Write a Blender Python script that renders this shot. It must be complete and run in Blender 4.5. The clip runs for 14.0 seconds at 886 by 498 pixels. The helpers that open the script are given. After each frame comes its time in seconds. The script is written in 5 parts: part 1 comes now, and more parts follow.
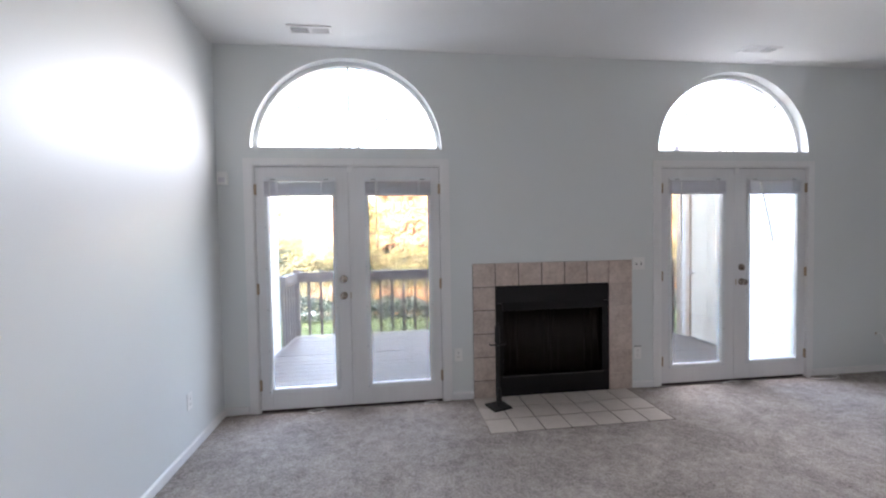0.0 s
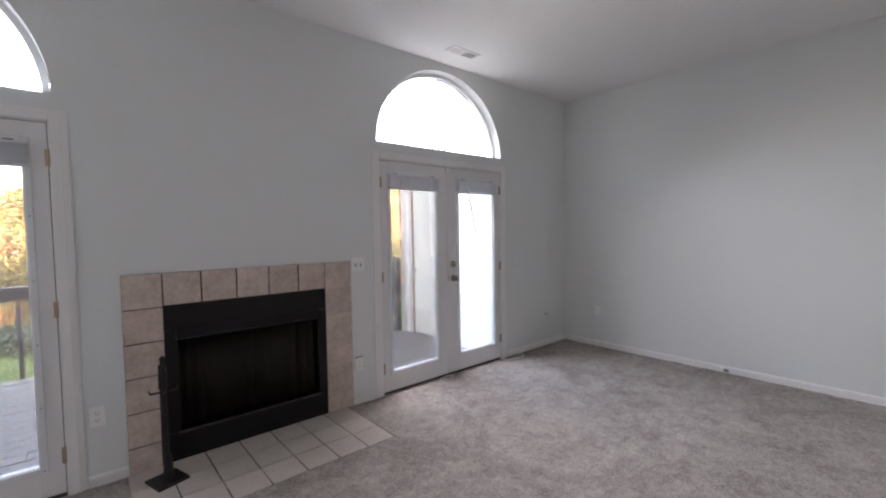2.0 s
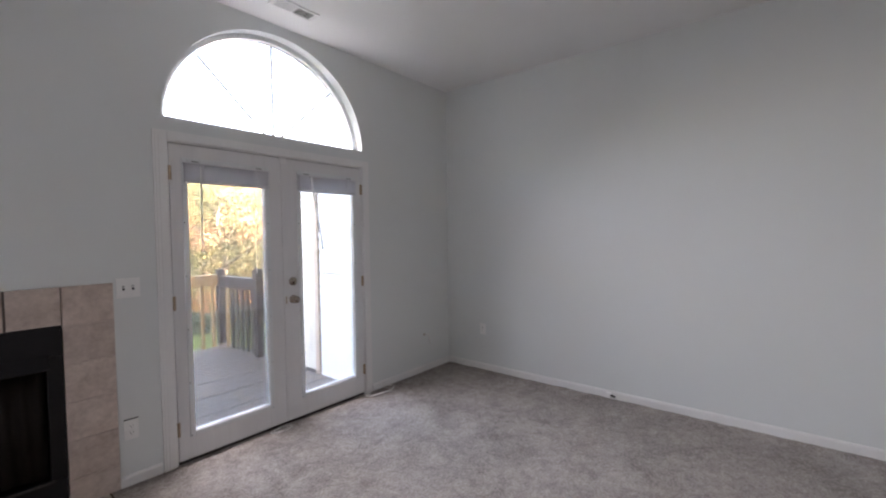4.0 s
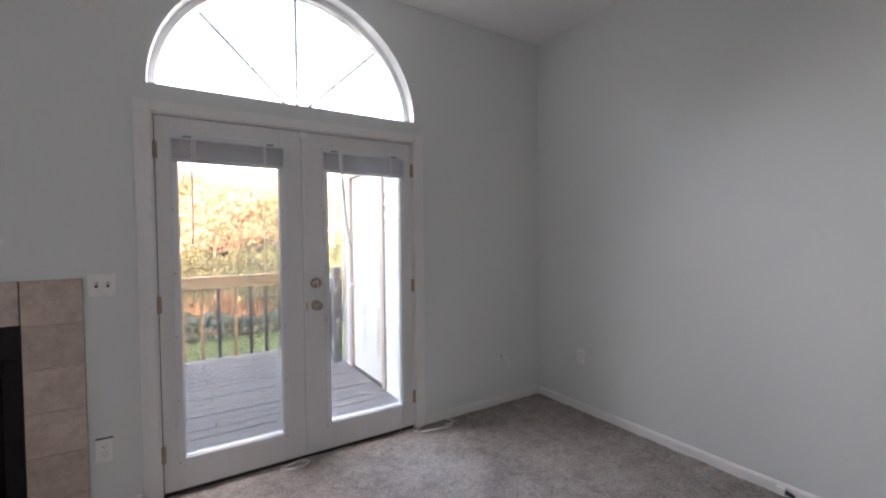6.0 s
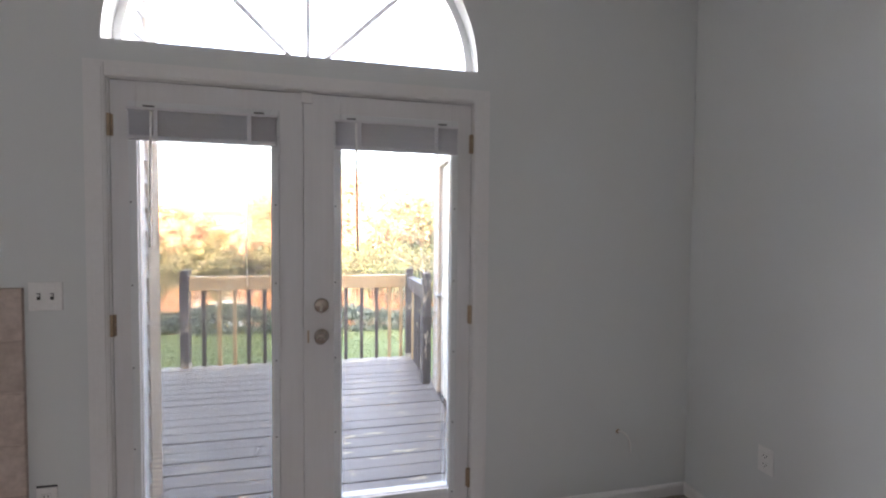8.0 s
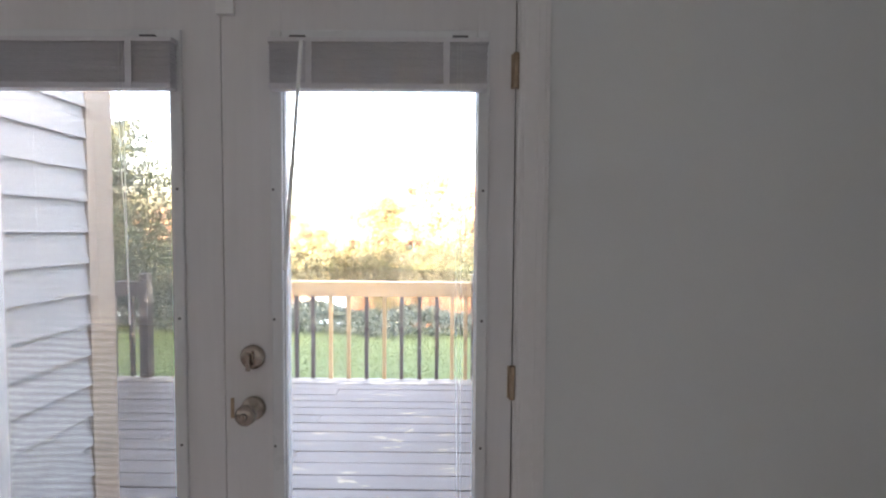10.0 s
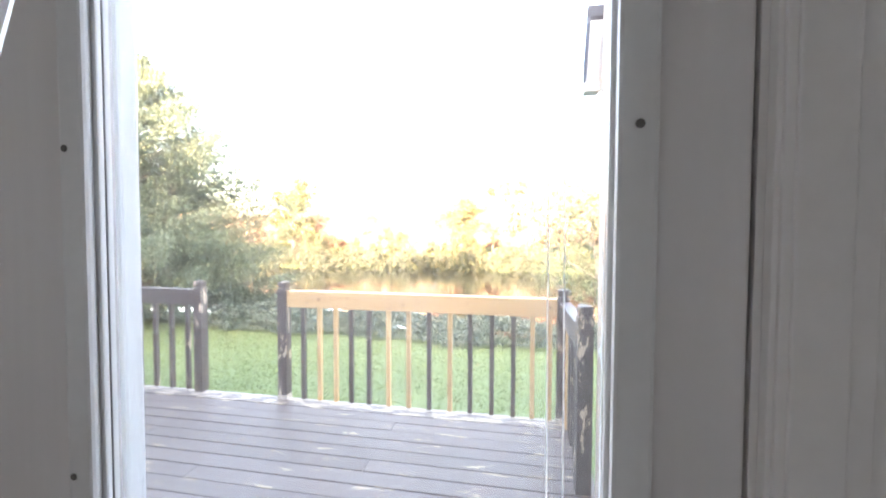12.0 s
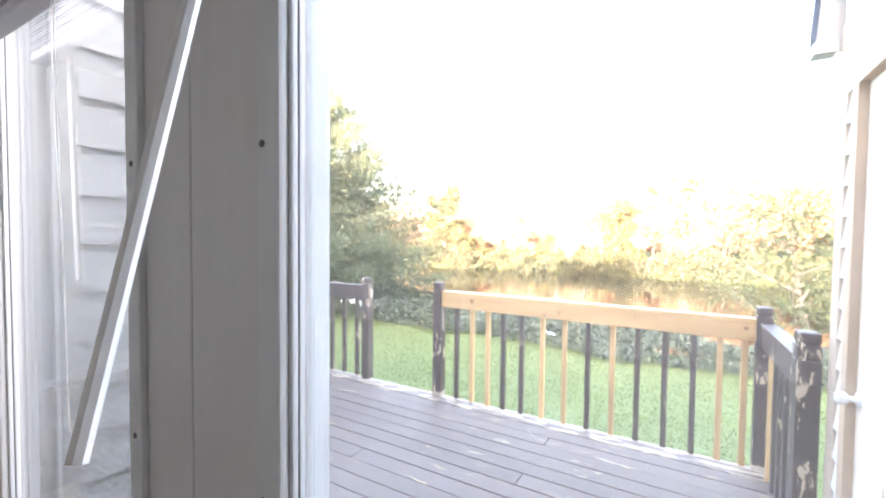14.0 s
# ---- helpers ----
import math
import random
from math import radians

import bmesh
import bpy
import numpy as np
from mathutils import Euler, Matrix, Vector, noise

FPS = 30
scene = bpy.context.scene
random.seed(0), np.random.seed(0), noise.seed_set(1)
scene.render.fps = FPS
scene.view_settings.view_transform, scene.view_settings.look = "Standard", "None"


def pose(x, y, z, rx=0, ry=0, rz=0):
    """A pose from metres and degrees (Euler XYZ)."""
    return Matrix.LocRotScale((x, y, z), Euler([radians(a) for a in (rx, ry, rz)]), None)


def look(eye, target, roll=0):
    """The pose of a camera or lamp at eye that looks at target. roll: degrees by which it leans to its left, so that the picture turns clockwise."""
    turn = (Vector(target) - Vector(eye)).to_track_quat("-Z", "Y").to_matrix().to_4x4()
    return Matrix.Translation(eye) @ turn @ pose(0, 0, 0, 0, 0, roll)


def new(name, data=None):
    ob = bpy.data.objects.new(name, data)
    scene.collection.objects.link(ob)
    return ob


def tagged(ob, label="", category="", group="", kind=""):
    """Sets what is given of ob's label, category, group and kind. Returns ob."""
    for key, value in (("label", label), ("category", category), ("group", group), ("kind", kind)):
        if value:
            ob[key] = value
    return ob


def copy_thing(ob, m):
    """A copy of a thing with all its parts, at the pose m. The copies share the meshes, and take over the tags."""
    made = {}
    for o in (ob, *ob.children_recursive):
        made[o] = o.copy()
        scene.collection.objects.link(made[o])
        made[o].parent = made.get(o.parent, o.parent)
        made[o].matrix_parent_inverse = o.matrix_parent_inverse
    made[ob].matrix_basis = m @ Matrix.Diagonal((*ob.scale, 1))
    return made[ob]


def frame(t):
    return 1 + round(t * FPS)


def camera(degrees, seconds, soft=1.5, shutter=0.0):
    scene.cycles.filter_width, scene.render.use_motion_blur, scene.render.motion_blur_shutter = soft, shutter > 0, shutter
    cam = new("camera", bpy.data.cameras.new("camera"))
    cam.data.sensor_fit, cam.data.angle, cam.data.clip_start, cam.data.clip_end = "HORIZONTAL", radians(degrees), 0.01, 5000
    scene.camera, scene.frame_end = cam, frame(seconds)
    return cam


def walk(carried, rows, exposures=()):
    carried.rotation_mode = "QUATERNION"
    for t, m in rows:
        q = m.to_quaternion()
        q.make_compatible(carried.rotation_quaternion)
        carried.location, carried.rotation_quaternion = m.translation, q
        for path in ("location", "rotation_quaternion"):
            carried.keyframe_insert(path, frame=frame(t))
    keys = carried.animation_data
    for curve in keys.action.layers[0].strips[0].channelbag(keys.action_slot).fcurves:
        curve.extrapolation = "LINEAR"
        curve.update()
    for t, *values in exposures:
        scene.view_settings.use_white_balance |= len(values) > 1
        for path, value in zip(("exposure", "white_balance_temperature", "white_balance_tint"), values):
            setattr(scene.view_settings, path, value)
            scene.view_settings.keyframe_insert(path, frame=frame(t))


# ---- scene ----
cam = camera(92.4, 14.0, soft=2.1)
PATH = [
    (0, (1.267, -3.693, 1.487), (1.527, -1.711, 1.42), -1.0),
    (0.5, (1.325, -3.524, 1.443), (1.842, -1.593, 1.372), -1.0),
    (1, (1.448, -3.386, 1.433), (2.26, -1.559, 1.362), -1.2),
    (1.5, (1.63, -3.237, 1.458), (2.692, -1.545, 1.374), -1.1),
    (2, (1.819, -3.138, 1.467), (3.126, -1.627, 1.376), -0.9),
    (2.5, (2.013, -3.003, 1.475), (3.516, -1.687, 1.385), -1.0),
    (3, (2.244, -2.985, 1.458), (3.836, -1.779, 1.375), -1.3),
    (3.2, (2.367, -3.011, 1.483), (3.961, -1.806, 1.402), -1.2),
    (5.3, (3.563, -2.999, 1.443), (4.846, -1.467, 1.38), -0.5),
    (5.5, (3.68, -2.932, 1.42), (4.899, -1.347, 1.357), -0.6),
    (6, (3.901, -2.717, 1.413), (4.971, -1.028, 1.354), -0.6),
    (6.5, (4.17, -2.577, 1.408), (5.061, -0.788, 1.35), -0.4),
    (7, (4.419, -2.437, 1.421), (5.135, -0.57, 1.372), -0.3),
    (7.5, (4.616, -2.208, 1.446), (5.184, -0.291, 1.377), 0.1),
    (7.7, (4.695, -2.124, 1.449), (5.202, -0.19, 1.38), 0.3),
    (9.8, (5.141, -1.216, 1.463), (5.156, 0.782, 1.384), 0.4),
    (10, (5.18, -1.135, 1.465), (5.165, 0.863, 1.385), 0.4),
    (10.5, (5.254, -0.897, 1.481), (5.099, 1.095, 1.401), -0.1),
    (11, (5.244, -0.685, 1.479), (5.011, 1.299, 1.399), 0.2),
    (11.5, (5.201, -0.506, 1.484), (4.927, 1.473, 1.407), 0.3),
    (12, (5.19, -0.367, 1.488), (4.804, 1.594, 1.413), 0.2),
    (12.5, (5.196, -0.286, 1.495), (4.663, 1.64, 1.423), 0.2),
    (13, (5.199, -0.247, 1.493), (4.484, 1.619, 1.422), 0.2),
    (13.5, (5.164, -0.238, 1.49), (4.263, 1.547, 1.422), 0.3),
    (14, (5.076, -0.27, 1.49), (4.057, 1.449, 1.42), 0.6),
]
walk(cam, [(t, look(eye, target, roll)) for t, eye, target, roll in PATH],
     exposures=[(0.0, 6.38, 6500, 19), (1.5, 6.27, 6720, 22), (3.0, 6.22, 6760, 22), (5.5, 6.06, 6820, 21), (7.5, 6.05, 6880, 21),
                (10.0, 6.03, 6900, 21), (11.0, 6.0, 6880, 20), (12.5, 6.12, 6800, 18), (14.0, 6.13, 6800, 19)])

# ---- world and light ----
world = bpy.data.worlds.new("sky")
scene.world = world
world.use_nodes = True
wn = world.node_tree
sky = wn.nodes.new("ShaderNodeTexSky")
sky.sky_type = "NISHITA"
sky.sun_disc = False
sky.sun_elevation = radians(11.2)
sky.sun_rotation = radians(172)
sky.dust_density = 5.0
wn.nodes["Background"].inputs["Strength"].default_value = 0.15
haze = wn.nodes.new("ShaderNodeMix")               # warm evening haze over the whole sky
haze.data_type, haze.blend_type = "RGBA", "MULTIPLY"
haze.inputs["Factor"].default_value = 1.0
haze.inputs["B"].default_value = (1.06, 1.0, 0.965, 1)
wn.links.new(sky.outputs["Color"], haze.inputs["A"])
wn.links.new(haze.outputs["Result"], wn.nodes["Background"].inputs["Color"])
sun = new("sun", bpy.data.lights.new("sun", "SUN"))
sun.data.energy = 2.4
sun.data.angle = radians(0.6)
sun.data.color = (1.0, 0.85, 0.70)
sun.matrix_world = look((-0.14 * 60, -0.98 * 60, 0.198 * 60), (0, 0, 0))

# area lamps outside the two arched windows, added to boost the skylight indoors
for ax, watts, spread, aim in ((0.960, 0.64, 138, (0.5, -2.8, 0.1)), (4.593, 1.10, 124, (3.75, -2.7, -0.3))):
    lamp = new("arch_sky_fill", bpy.data.lights.new("arch_sky_fill", "AREA"))
    lamp.data.shape = "RECTANGLE"
    lamp.data.size, lamp.data.size_y = 1.52, 0.60
    lamp.data.spread = radians(spread)
    lamp.data.energy = watts
    lamp.data.color = (0.98, 0.98, 1.0)
    lamp.matrix_world = look((ax, 0.38, 2.66), aim)


# ---- materials ----
def nodes_of(name):
    m = bpy.data.materials.new(name)
    m.use_nodes = True
    return m, m.node_tree.nodes, m.node_tree.links, m.node_tree.nodes["Principled BSDF"]


def surface(name, low, high, rough=0.6, metal=0.0, big=1.5, fine=40.0, bump=0.15, dist=0.004, spec=0.5, piece=0.0,
            stretch=(1, 1, 1), mixfine=0.45, rvar=0.08):
    """Two colours mixed by a broad and a fine noise, with fine relief; piece: brightness spread from object to object."""
    m, n, l, b = nodes_of(name)
    co = n.new("ShaderNodeTexCoord")
    info = n.new("ShaderNodeObjectInfo")
    add = n.new("ShaderNodeVectorMath"); add.operation = "ADD"
    sc = n.new("ShaderNodeVectorMath"); sc.operation = "SCALE"
    cmb = n.new("ShaderNodeCombineXYZ")
    for i in range(3):
        l.new(info.outputs["Random"], cmb.inputs[i])
    l.new(cmb.outputs[0], sc.inputs[0]); sc.inputs["Scale"].default_value = 37.0
    l.new(co.outputs["Object"], add.inputs[0]); l.new(sc.outputs[0], add.inputs[1])
    mp = n.new("ShaderNodeMapping"); mp.inputs["Scale"].default_value = stretch
    l.new(add.outputs[0], mp.inputs["Vector"])
    a, f = n.new("ShaderNodeTexNoise"), n.new("ShaderNodeTexNoise")
    a.inputs["Scale"].default_value, f.inputs["Scale"].default_value = big, fine
    a.inputs["Detail"].default_value, f.inputs["Detail"].default_value = 4, 5
    l.new(mp.outputs[0], a.inputs["Vector"]); l.new(mp.outputs[0], f.inputs["Vector"])
    mx = n.new("ShaderNodeMix"); mx.inputs["Factor"].default_value = mixfine
    l.new(a.outputs["Fac"], mx.inputs["A"]); l.new(f.outputs["Fac"], mx.inputs["B"])
    ramp = n.new("ShaderNodeValToRGB")
    ramp.color_ramp.elements[0].position, ramp.color_ramp.elements[1].position = 0.3, 0.7
    ramp.color_ramp.elements[0].color, ramp.color_ramp.elements[1].color = (*low, 1), (*high, 1)
    l.new(mx.outputs["Result"], ramp.inputs["Fac"])
    out = ramp.outputs["Color"]
    if piece:
        hs = n.new("ShaderNodeHueSaturation")
        mr = n.new("ShaderNodeMapRange")
        mr.inputs["To Min"].default_value, mr.inputs["To Max"].default_value = 1 - piece, 1 + piece
        l.new(info.outputs["Random"], mr.inputs["Value"]); l.new(mr.outputs["Result"], hs.inputs["Value"])
        l.new(out, hs.inputs["Color"]); out = hs.outputs["Color"]
    l.new(out, b.inputs["Base Color"])
    rr = n.new("ShaderNodeMapRange")
    rr.inputs["To Min"].default_value, rr.inputs["To Max"].default_value = max(0.02, rough - rvar), min(1, rough + rvar)
    l.new(a.outputs["Fac"], rr.inputs["Value"]); l.new(rr.outputs["Result"], b.inputs["Roughness"])
    b.inputs["Metallic"].default_value = metal
    b.inputs["Specular IOR Level"].default_value = spec
    if bump:
        bp = n.new("ShaderNodeBump"); bp.inputs["Strength"].default_value = bump; bp.inputs["Distance"].default_value = dist
        l.new(f.outputs["Fac"], bp.inputs["Height"]); l.new(bp.outputs[0], b.inputs["Normal"])
    return m


def chipped(name, paint_a, paint_b, bare, amount=0.62, scale=(3.0, 22.0, 22.0), piece=0.12):
    """Old paint on wood, flaked off in long patches down to bare wood."""
    m = surface(name, paint_a, paint_b, 0.55, big=2.5, fine=60, bump=0.3, dist=0.002, piece=piece, stretch=(0.4, 3, 3))
    n, l = m.node_tree.nodes, m.node_tree.links
    b = n["Principled BSDF"]
    paint = b.inputs["Base Color"].links[0].from_socket
    add = [x for x in n if x.bl_idname == "ShaderNodeVectorMath" and x.operation == "ADD"][0]
    mp = n.new("ShaderNodeMapping"); mp.inputs["Scale"].default_value = scale
    l.new(add.outputs[0], mp.inputs["Vector"])
    nz = n.new("ShaderNodeTexNoise"); nz.inputs["Scale"].default_value = 1.0; nz.inputs["Detail"].default_value = 6
    nz.inputs["Roughness"].default_value = 0.68
    l.new(mp.outputs[0], nz.inputs["Vector"])
    rp = n.new("ShaderNodeValToRGB")
    rp.color_ramp.elements[0].position, rp.color_ramp.elements[1].position = amount, amount + 0.012
    l.new(nz.outputs["Fac"], rp.inputs["Fac"])
    mix = n.new("ShaderNodeMix"); mix.data_type = "RGBA"
    l.new(rp.outputs["Color"], mix.inputs["Factor"])
    l.new(paint, mix.inputs["A"]); mix.inputs["B"].default_value = (*bare, 1)
    l.new(mix.outputs["Result"], b.inputs["Base Color"])
    return m


def leafy(name, colours, trans=0.3):
    """Leaves: each little leaf takes one of a range of colours and lets some light through."""
    m, n, l, b = nodes_of(name)
    geo = n.new("ShaderNodeNewGeometry")
    ramp = n.new("ShaderNodeValToRGB")
    els = ramp.color_ramp.elements
    while len(els) < len(colours):
        els.new(0.5)
    for i, c in enumerate(colours):
        els[i].position = i / (len(colours) - 1)
        els[i].color = (*c, 1)
    l.new(geo.outputs["Random Per Island"], ramp.inputs["Fac"])
    l.new(ramp.outputs["Color"], b.inputs["Base Color"])
    b.inputs["Roughness"].default_value = 0.7
    b.inputs["Specular IOR Level"].default_value = 0.2
    t = n.new("ShaderNodeBsdfTranslucent"); l.new(ramp.outputs["Color"], t.inputs["Color"])
    ms = n.new("ShaderNodeMixShader"); ms.inputs["Fac"].default_value = trans
    l.new(b.outputs[0], ms.inputs[1]); l.new(t.outputs[0], ms.inputs[2])
    l.new(ms.outputs[0], n["Material Output"].inputs["Surface"])
    return m


def glass(name, tint):
    m, n, l, b = nodes_of(name)
    tr = n.new("ShaderNodeBsdfTransparent"); tr.inputs["Color"].default_value = (*tint, 1)
    gl = n.new("ShaderNodeBsdfGlossy"); gl.inputs["Roughness"].default_value = 0.01
    lw = n.new("ShaderNodeLayerWeight"); lw.inputs["Blend"].default_value = 0.5
    pw = n.new("ShaderNodeMath"); pw.operation = "POWER"; pw.inputs[1].default_value = 3.2
    fr = n.new("ShaderNodeMath"); fr.operation = "MULTIPLY_ADD"; fr.inputs[1].default_value = 0.9; fr.inputs[2].default_value = 0.035
    l.new(lw.outputs["Facing"], pw.inputs[0]); l.new(pw.outputs[0], fr.inputs[0])
    ms = n.new("ShaderNodeMixShader")
    l.new(fr.outputs[0], ms.inputs["Fac"]); l.new(tr.outputs[0], ms.inputs[1]); l.new(gl.outputs[0], ms.inputs[2])
    # an uneven dust film that also stands in for glare veiling the view
    co = n.new("ShaderNodeTexCoord")
    mp = n.new("ShaderNodeMapping"); mp.inputs["Scale"].default_value = (7, 7, 1.6)
    nz = n.new("ShaderNodeTexNoise"); nz.inputs["Scale"].default_value = 1.3; nz.inputs["Detail"].default_value = 5
    nz.inputs["Distortion"].default_value = 0.6
    l.new(co.outputs["Object"], mp.inputs["Vector"]); l.new(mp.outputs[0], nz.inputs["Vector"])
    mr = n.new("ShaderNodeMapRange")
    mr.inputs["From Min"].default_value, mr.inputs["From Max"].default_value = 0.35, 0.75
    mr.inputs["To Min"].default_value, mr.inputs["To Max"].default_value = 0.006, 0.024
    l.new(nz.outputs["Fac"], mr.inputs["Value"])
    dust_veil = n.new("ShaderNodeBsdfTranslucent"); dust_veil.inputs["Color"].default_value = (0.82, 0.80, 0.77, 1)
    film = n.new("ShaderNodeMixShader")
    l.new(mr.outputs["Result"], film.inputs["Fac"]); l.new(ms.outputs[0], film.inputs[1]); l.new(dust_veil.outputs[0], film.inputs[2])
    l.new(film.outputs[0], n["Material Output"].inputs["Surface"])
    return m


def plain(name, col, rough=0.5, metal=0.0, spec=0.5):
    return surface(name, [c * 0.93 for c in col], [min(1, c * 1.05) for c in col], rough, metal, big=3, fine=90, bump=0.05, dist=0.001, spec=spec)


M_WALL = surface("wall_paint", (0.695, 0.715, 0.706), (0.725, 0.745, 0.736), 0.40, spec=0.36, big=0.8, fine=160, bump=0.10, dist=0.0015, rvar=0.05)
M_CEIL = surface("ceiling_paint", (0.80, 0.80, 0.79), (0.86, 0.86, 0.85), 0.9, big=1.0, fine=120, bump=0.25, dist=0.003)
M_TRIM = surface("trim_paint", (0.76, 0.75, 0.74), (0.82, 0.81, 0.80), 0.38, big=2, fine=50, bump=0.05, dist=0.001)
M_DOOR = surface("door_paint", (0.70, 0.69, 0.69), (0.76, 0.75, 0.75), 0.36, big=2, fine=14, bump=0.04, dist=0.001, stretch=(4, 4, 0.3))
M_GAP = plain("weatherstrip", (0.05, 0.04, 0.035), 0.8)
def carpet():
    """Cut pile: clumps of tufts, brushed lighter and darker in patches."""
    m, n, l, b = nodes_of("carpet_pile")
    co = n.new("ShaderNodeTexCoord")

    def nz(scale, detail, rough, warp=0.0):
        t = n.new("ShaderNodeTexNoise")
        t.inputs["Scale"].default_value, t.inputs["Detail"].default_value = scale, detail
        t.inputs["Roughness"].default_value, t.inputs["Distortion"].default_value = rough, warp
        l.new(co.outputs["Object"], t.inputs["Vector"])
        return t.outputs["Fac"]
    patch, clump, tuft = nz(1.7, 5, 0.65, 1.2), nz(14, 6, 0.7, 0.8), nz(85, 4, 0.75)
    m1 = n.new("ShaderNodeMix"); m1.inputs["Factor"].default_value = 0.5
    l.new(patch, m1.inputs["A"]); l.new(clump, m1.inputs["B"])
    m2 = n.new("ShaderNodeMix"); m2.inputs["Factor"].default_value = 0.46
    l.new(m1.outputs["Result"], m2.inputs["A"]); l.new(tuft, m2.inputs["B"])
    ramp = n.new("ShaderNodeValToRGB")
    e = ramp.color_ramp.elements
    e[0].position, e[1].position = 0.39, 0.63
    e[0].color, e[1].color = (0.195, 0.172, 0.158, 1), (0.57, 0.52, 0.485, 1)
    l.new(m2.outputs["Result"], ramp.inputs["Fac"])
    l.new(ramp.outputs["Color"], b.inputs["Base Color"])
    b.inputs["Roughness"].default_value = 0.98
    b.inputs["Specular IOR Level"].default_value = 0.08
    b.inputs["Sheen Weight"].default_value = 0.0
    bp = n.new("ShaderNodeBump"); bp.inputs["Strength"].default_value = 1.0; bp.inputs["Distance"].default_value = 0.02
    m3 = n.new("ShaderNodeMix"); m3.inputs["Factor"].default_value = 0.5
    l.new(clump, m3.inputs["A"]); l.new(tuft, m3.inputs["B"])
    l.new(m3.outputs["Result"], bp.inputs["Height"]); l.new(bp.outputs[0], b.inputs["Normal"])
    return m


M_CARPET = carpet()
M_TILE = surface("stone_tile", (0.41, 0.32, 0.275), (0.67, 0.56, 0.495), 0.45, big=9, fine=38, bump=0.2, dist=0.002, piece=0.08)
M_HTILE = surface("hearth_tile", (0.49, 0.44, 0.40), (0.60, 0.55, 0.50), 0.32, big=6, fine=40, bump=0.1, dist=0.001, piece=0.06)
M_GROUT = surface("grout", (0.11, 0.092, 0.08), (0.17, 0.145, 0.125), 0.9, big=8, fine=120, bump=0.3)
M_BLACK = surface("black_steel", (0.004, 0.004, 0.005), (0.010, 0.009, 0.010), 0.34, big=5, fine=90, bump=0.08, dist=0.001, spec=0.22)
M_SOOT = surface("sooty_firebrick", (0.008, 0.006, 0.005), (0.038, 0.021, 0.014), 0.9, big=5, fine=40, bump=0.3, piece=0.3)
M_CURTAIN = surface("spark_curtain_mesh", (0.006, 0.005, 0.0045), (0.018, 0.012, 0.009), 0.62, metal=0.2, big=4, fine=140, bump=0.3, dist=0.001, spec=0.25)
# lighter steel: the light caught by the firebox ledge is in its colour
M_LITLEDGE = surface("lit_steel_ledge", (0.02, 0.02, 0.02), (0.10, 0.098, 0.095), 0.35, metal=0.6, big=9, fine=60, bump=0.1, dist=0.001)
M_IRON = surface("wrought_iron", (0.012, 0.012, 0.012), (0.03, 0.03, 0.03), 0.5, metal=0.3, big=8, fine=60, bump=0.2, dist=0.002)
M_BRASS = surface("aged_brass", (0.36, 0.27, 0.19), (0.52, 0.41, 0.30), 0.32, metal=0.9, big=12, fine=80, bump=0.05)
M_NICKEL = surface("satin_nickel", (0.34, 0.29, 0.25), (0.46, 0.40, 0.35), 0.25, metal=1.0, big=12, fine=80, bump=0.03)
M_SCREW = plain("screw_hole", (0.13, 0.13, 0.13), 0.6)
M_PLASTIC = plain("white_plastic", (0.84, 0.835, 0.82), 0.35)
M_SLAT = surface("blind_vinyl", (0.62, 0.61, 0.64), (0.69, 0.68, 0.71), 0.5, big=4, fine=60, bump=0.03)
M_TAPE = plain("blind_tape", (0.68, 0.67, 0.69), 0.7)
M_CORD = leafy("white_cord", [(0.86, 0.86, 0.85), (0.90, 0.90, 0.89)], 0.8)
# slight translucency stands in for window glare washing over the bars
M_GRILLE = leafy("white_grille", [(0.68, 0.68, 0.69), (0.74, 0.74, 0.75)], 0.10)
M_DARK = plain("dark_slot", (0.03, 0.03, 0.03), 0.7)
def screen_mesh(name, through_light):
    """Woven grey insect screen, far too fine to see its wires: it dims what lies behind it."""
    m, n, l, b = nodes_of(name)
    co = n.new("ShaderNodeTexCoord")
    nz = n.new("ShaderNodeTexNoise"); nz.inputs["Scale"].default_value = 2.5; nz.inputs["Detail"].default_value = 3
    l.new(co.outputs["Object"], nz.inputs["Vector"])
    ramp = n.new("ShaderNodeValToRGB")
    for e, d in zip(ramp.color_ramp.elements, (-0.11, 0.11)):
        v = through_light + d
        e.color = (v, v * 0.975, v * 0.94, 1)
    # wavy bands tinted into the mesh, standing in for the fine weave's moire
    wv = n.new("ShaderNodeTexWave"); wv.bands_direction = "Z"
    wv.inputs["Scale"].default_value, wv.inputs["Distortion"].default_value = 15.0, 5.0
    wv.inputs["Detail"].default_value, wv.inputs["Detail Scale"].default_value = 2.0, 0.35
    l.new(co.outputs["Object"], wv.inputs["Vector"])
    mx = n.new("ShaderNodeMix"); mx.inputs["Factor"].default_value = 0.8
    l.new(nz.outputs["Fac"], mx.inputs["A"]); l.new(wv.outputs["Fac"], mx.inputs["B"])
    l.new(mx.outputs["Result"], ramp.inputs["Fac"])
    tr = n.new("ShaderNodeBsdfTransparent")
    l.new(ramp.outputs["Color"], tr.inputs["Color"])
    n.remove(b)
    l.new(tr.outputs[0], n["Material Output"].inputs["Surface"])
    return m


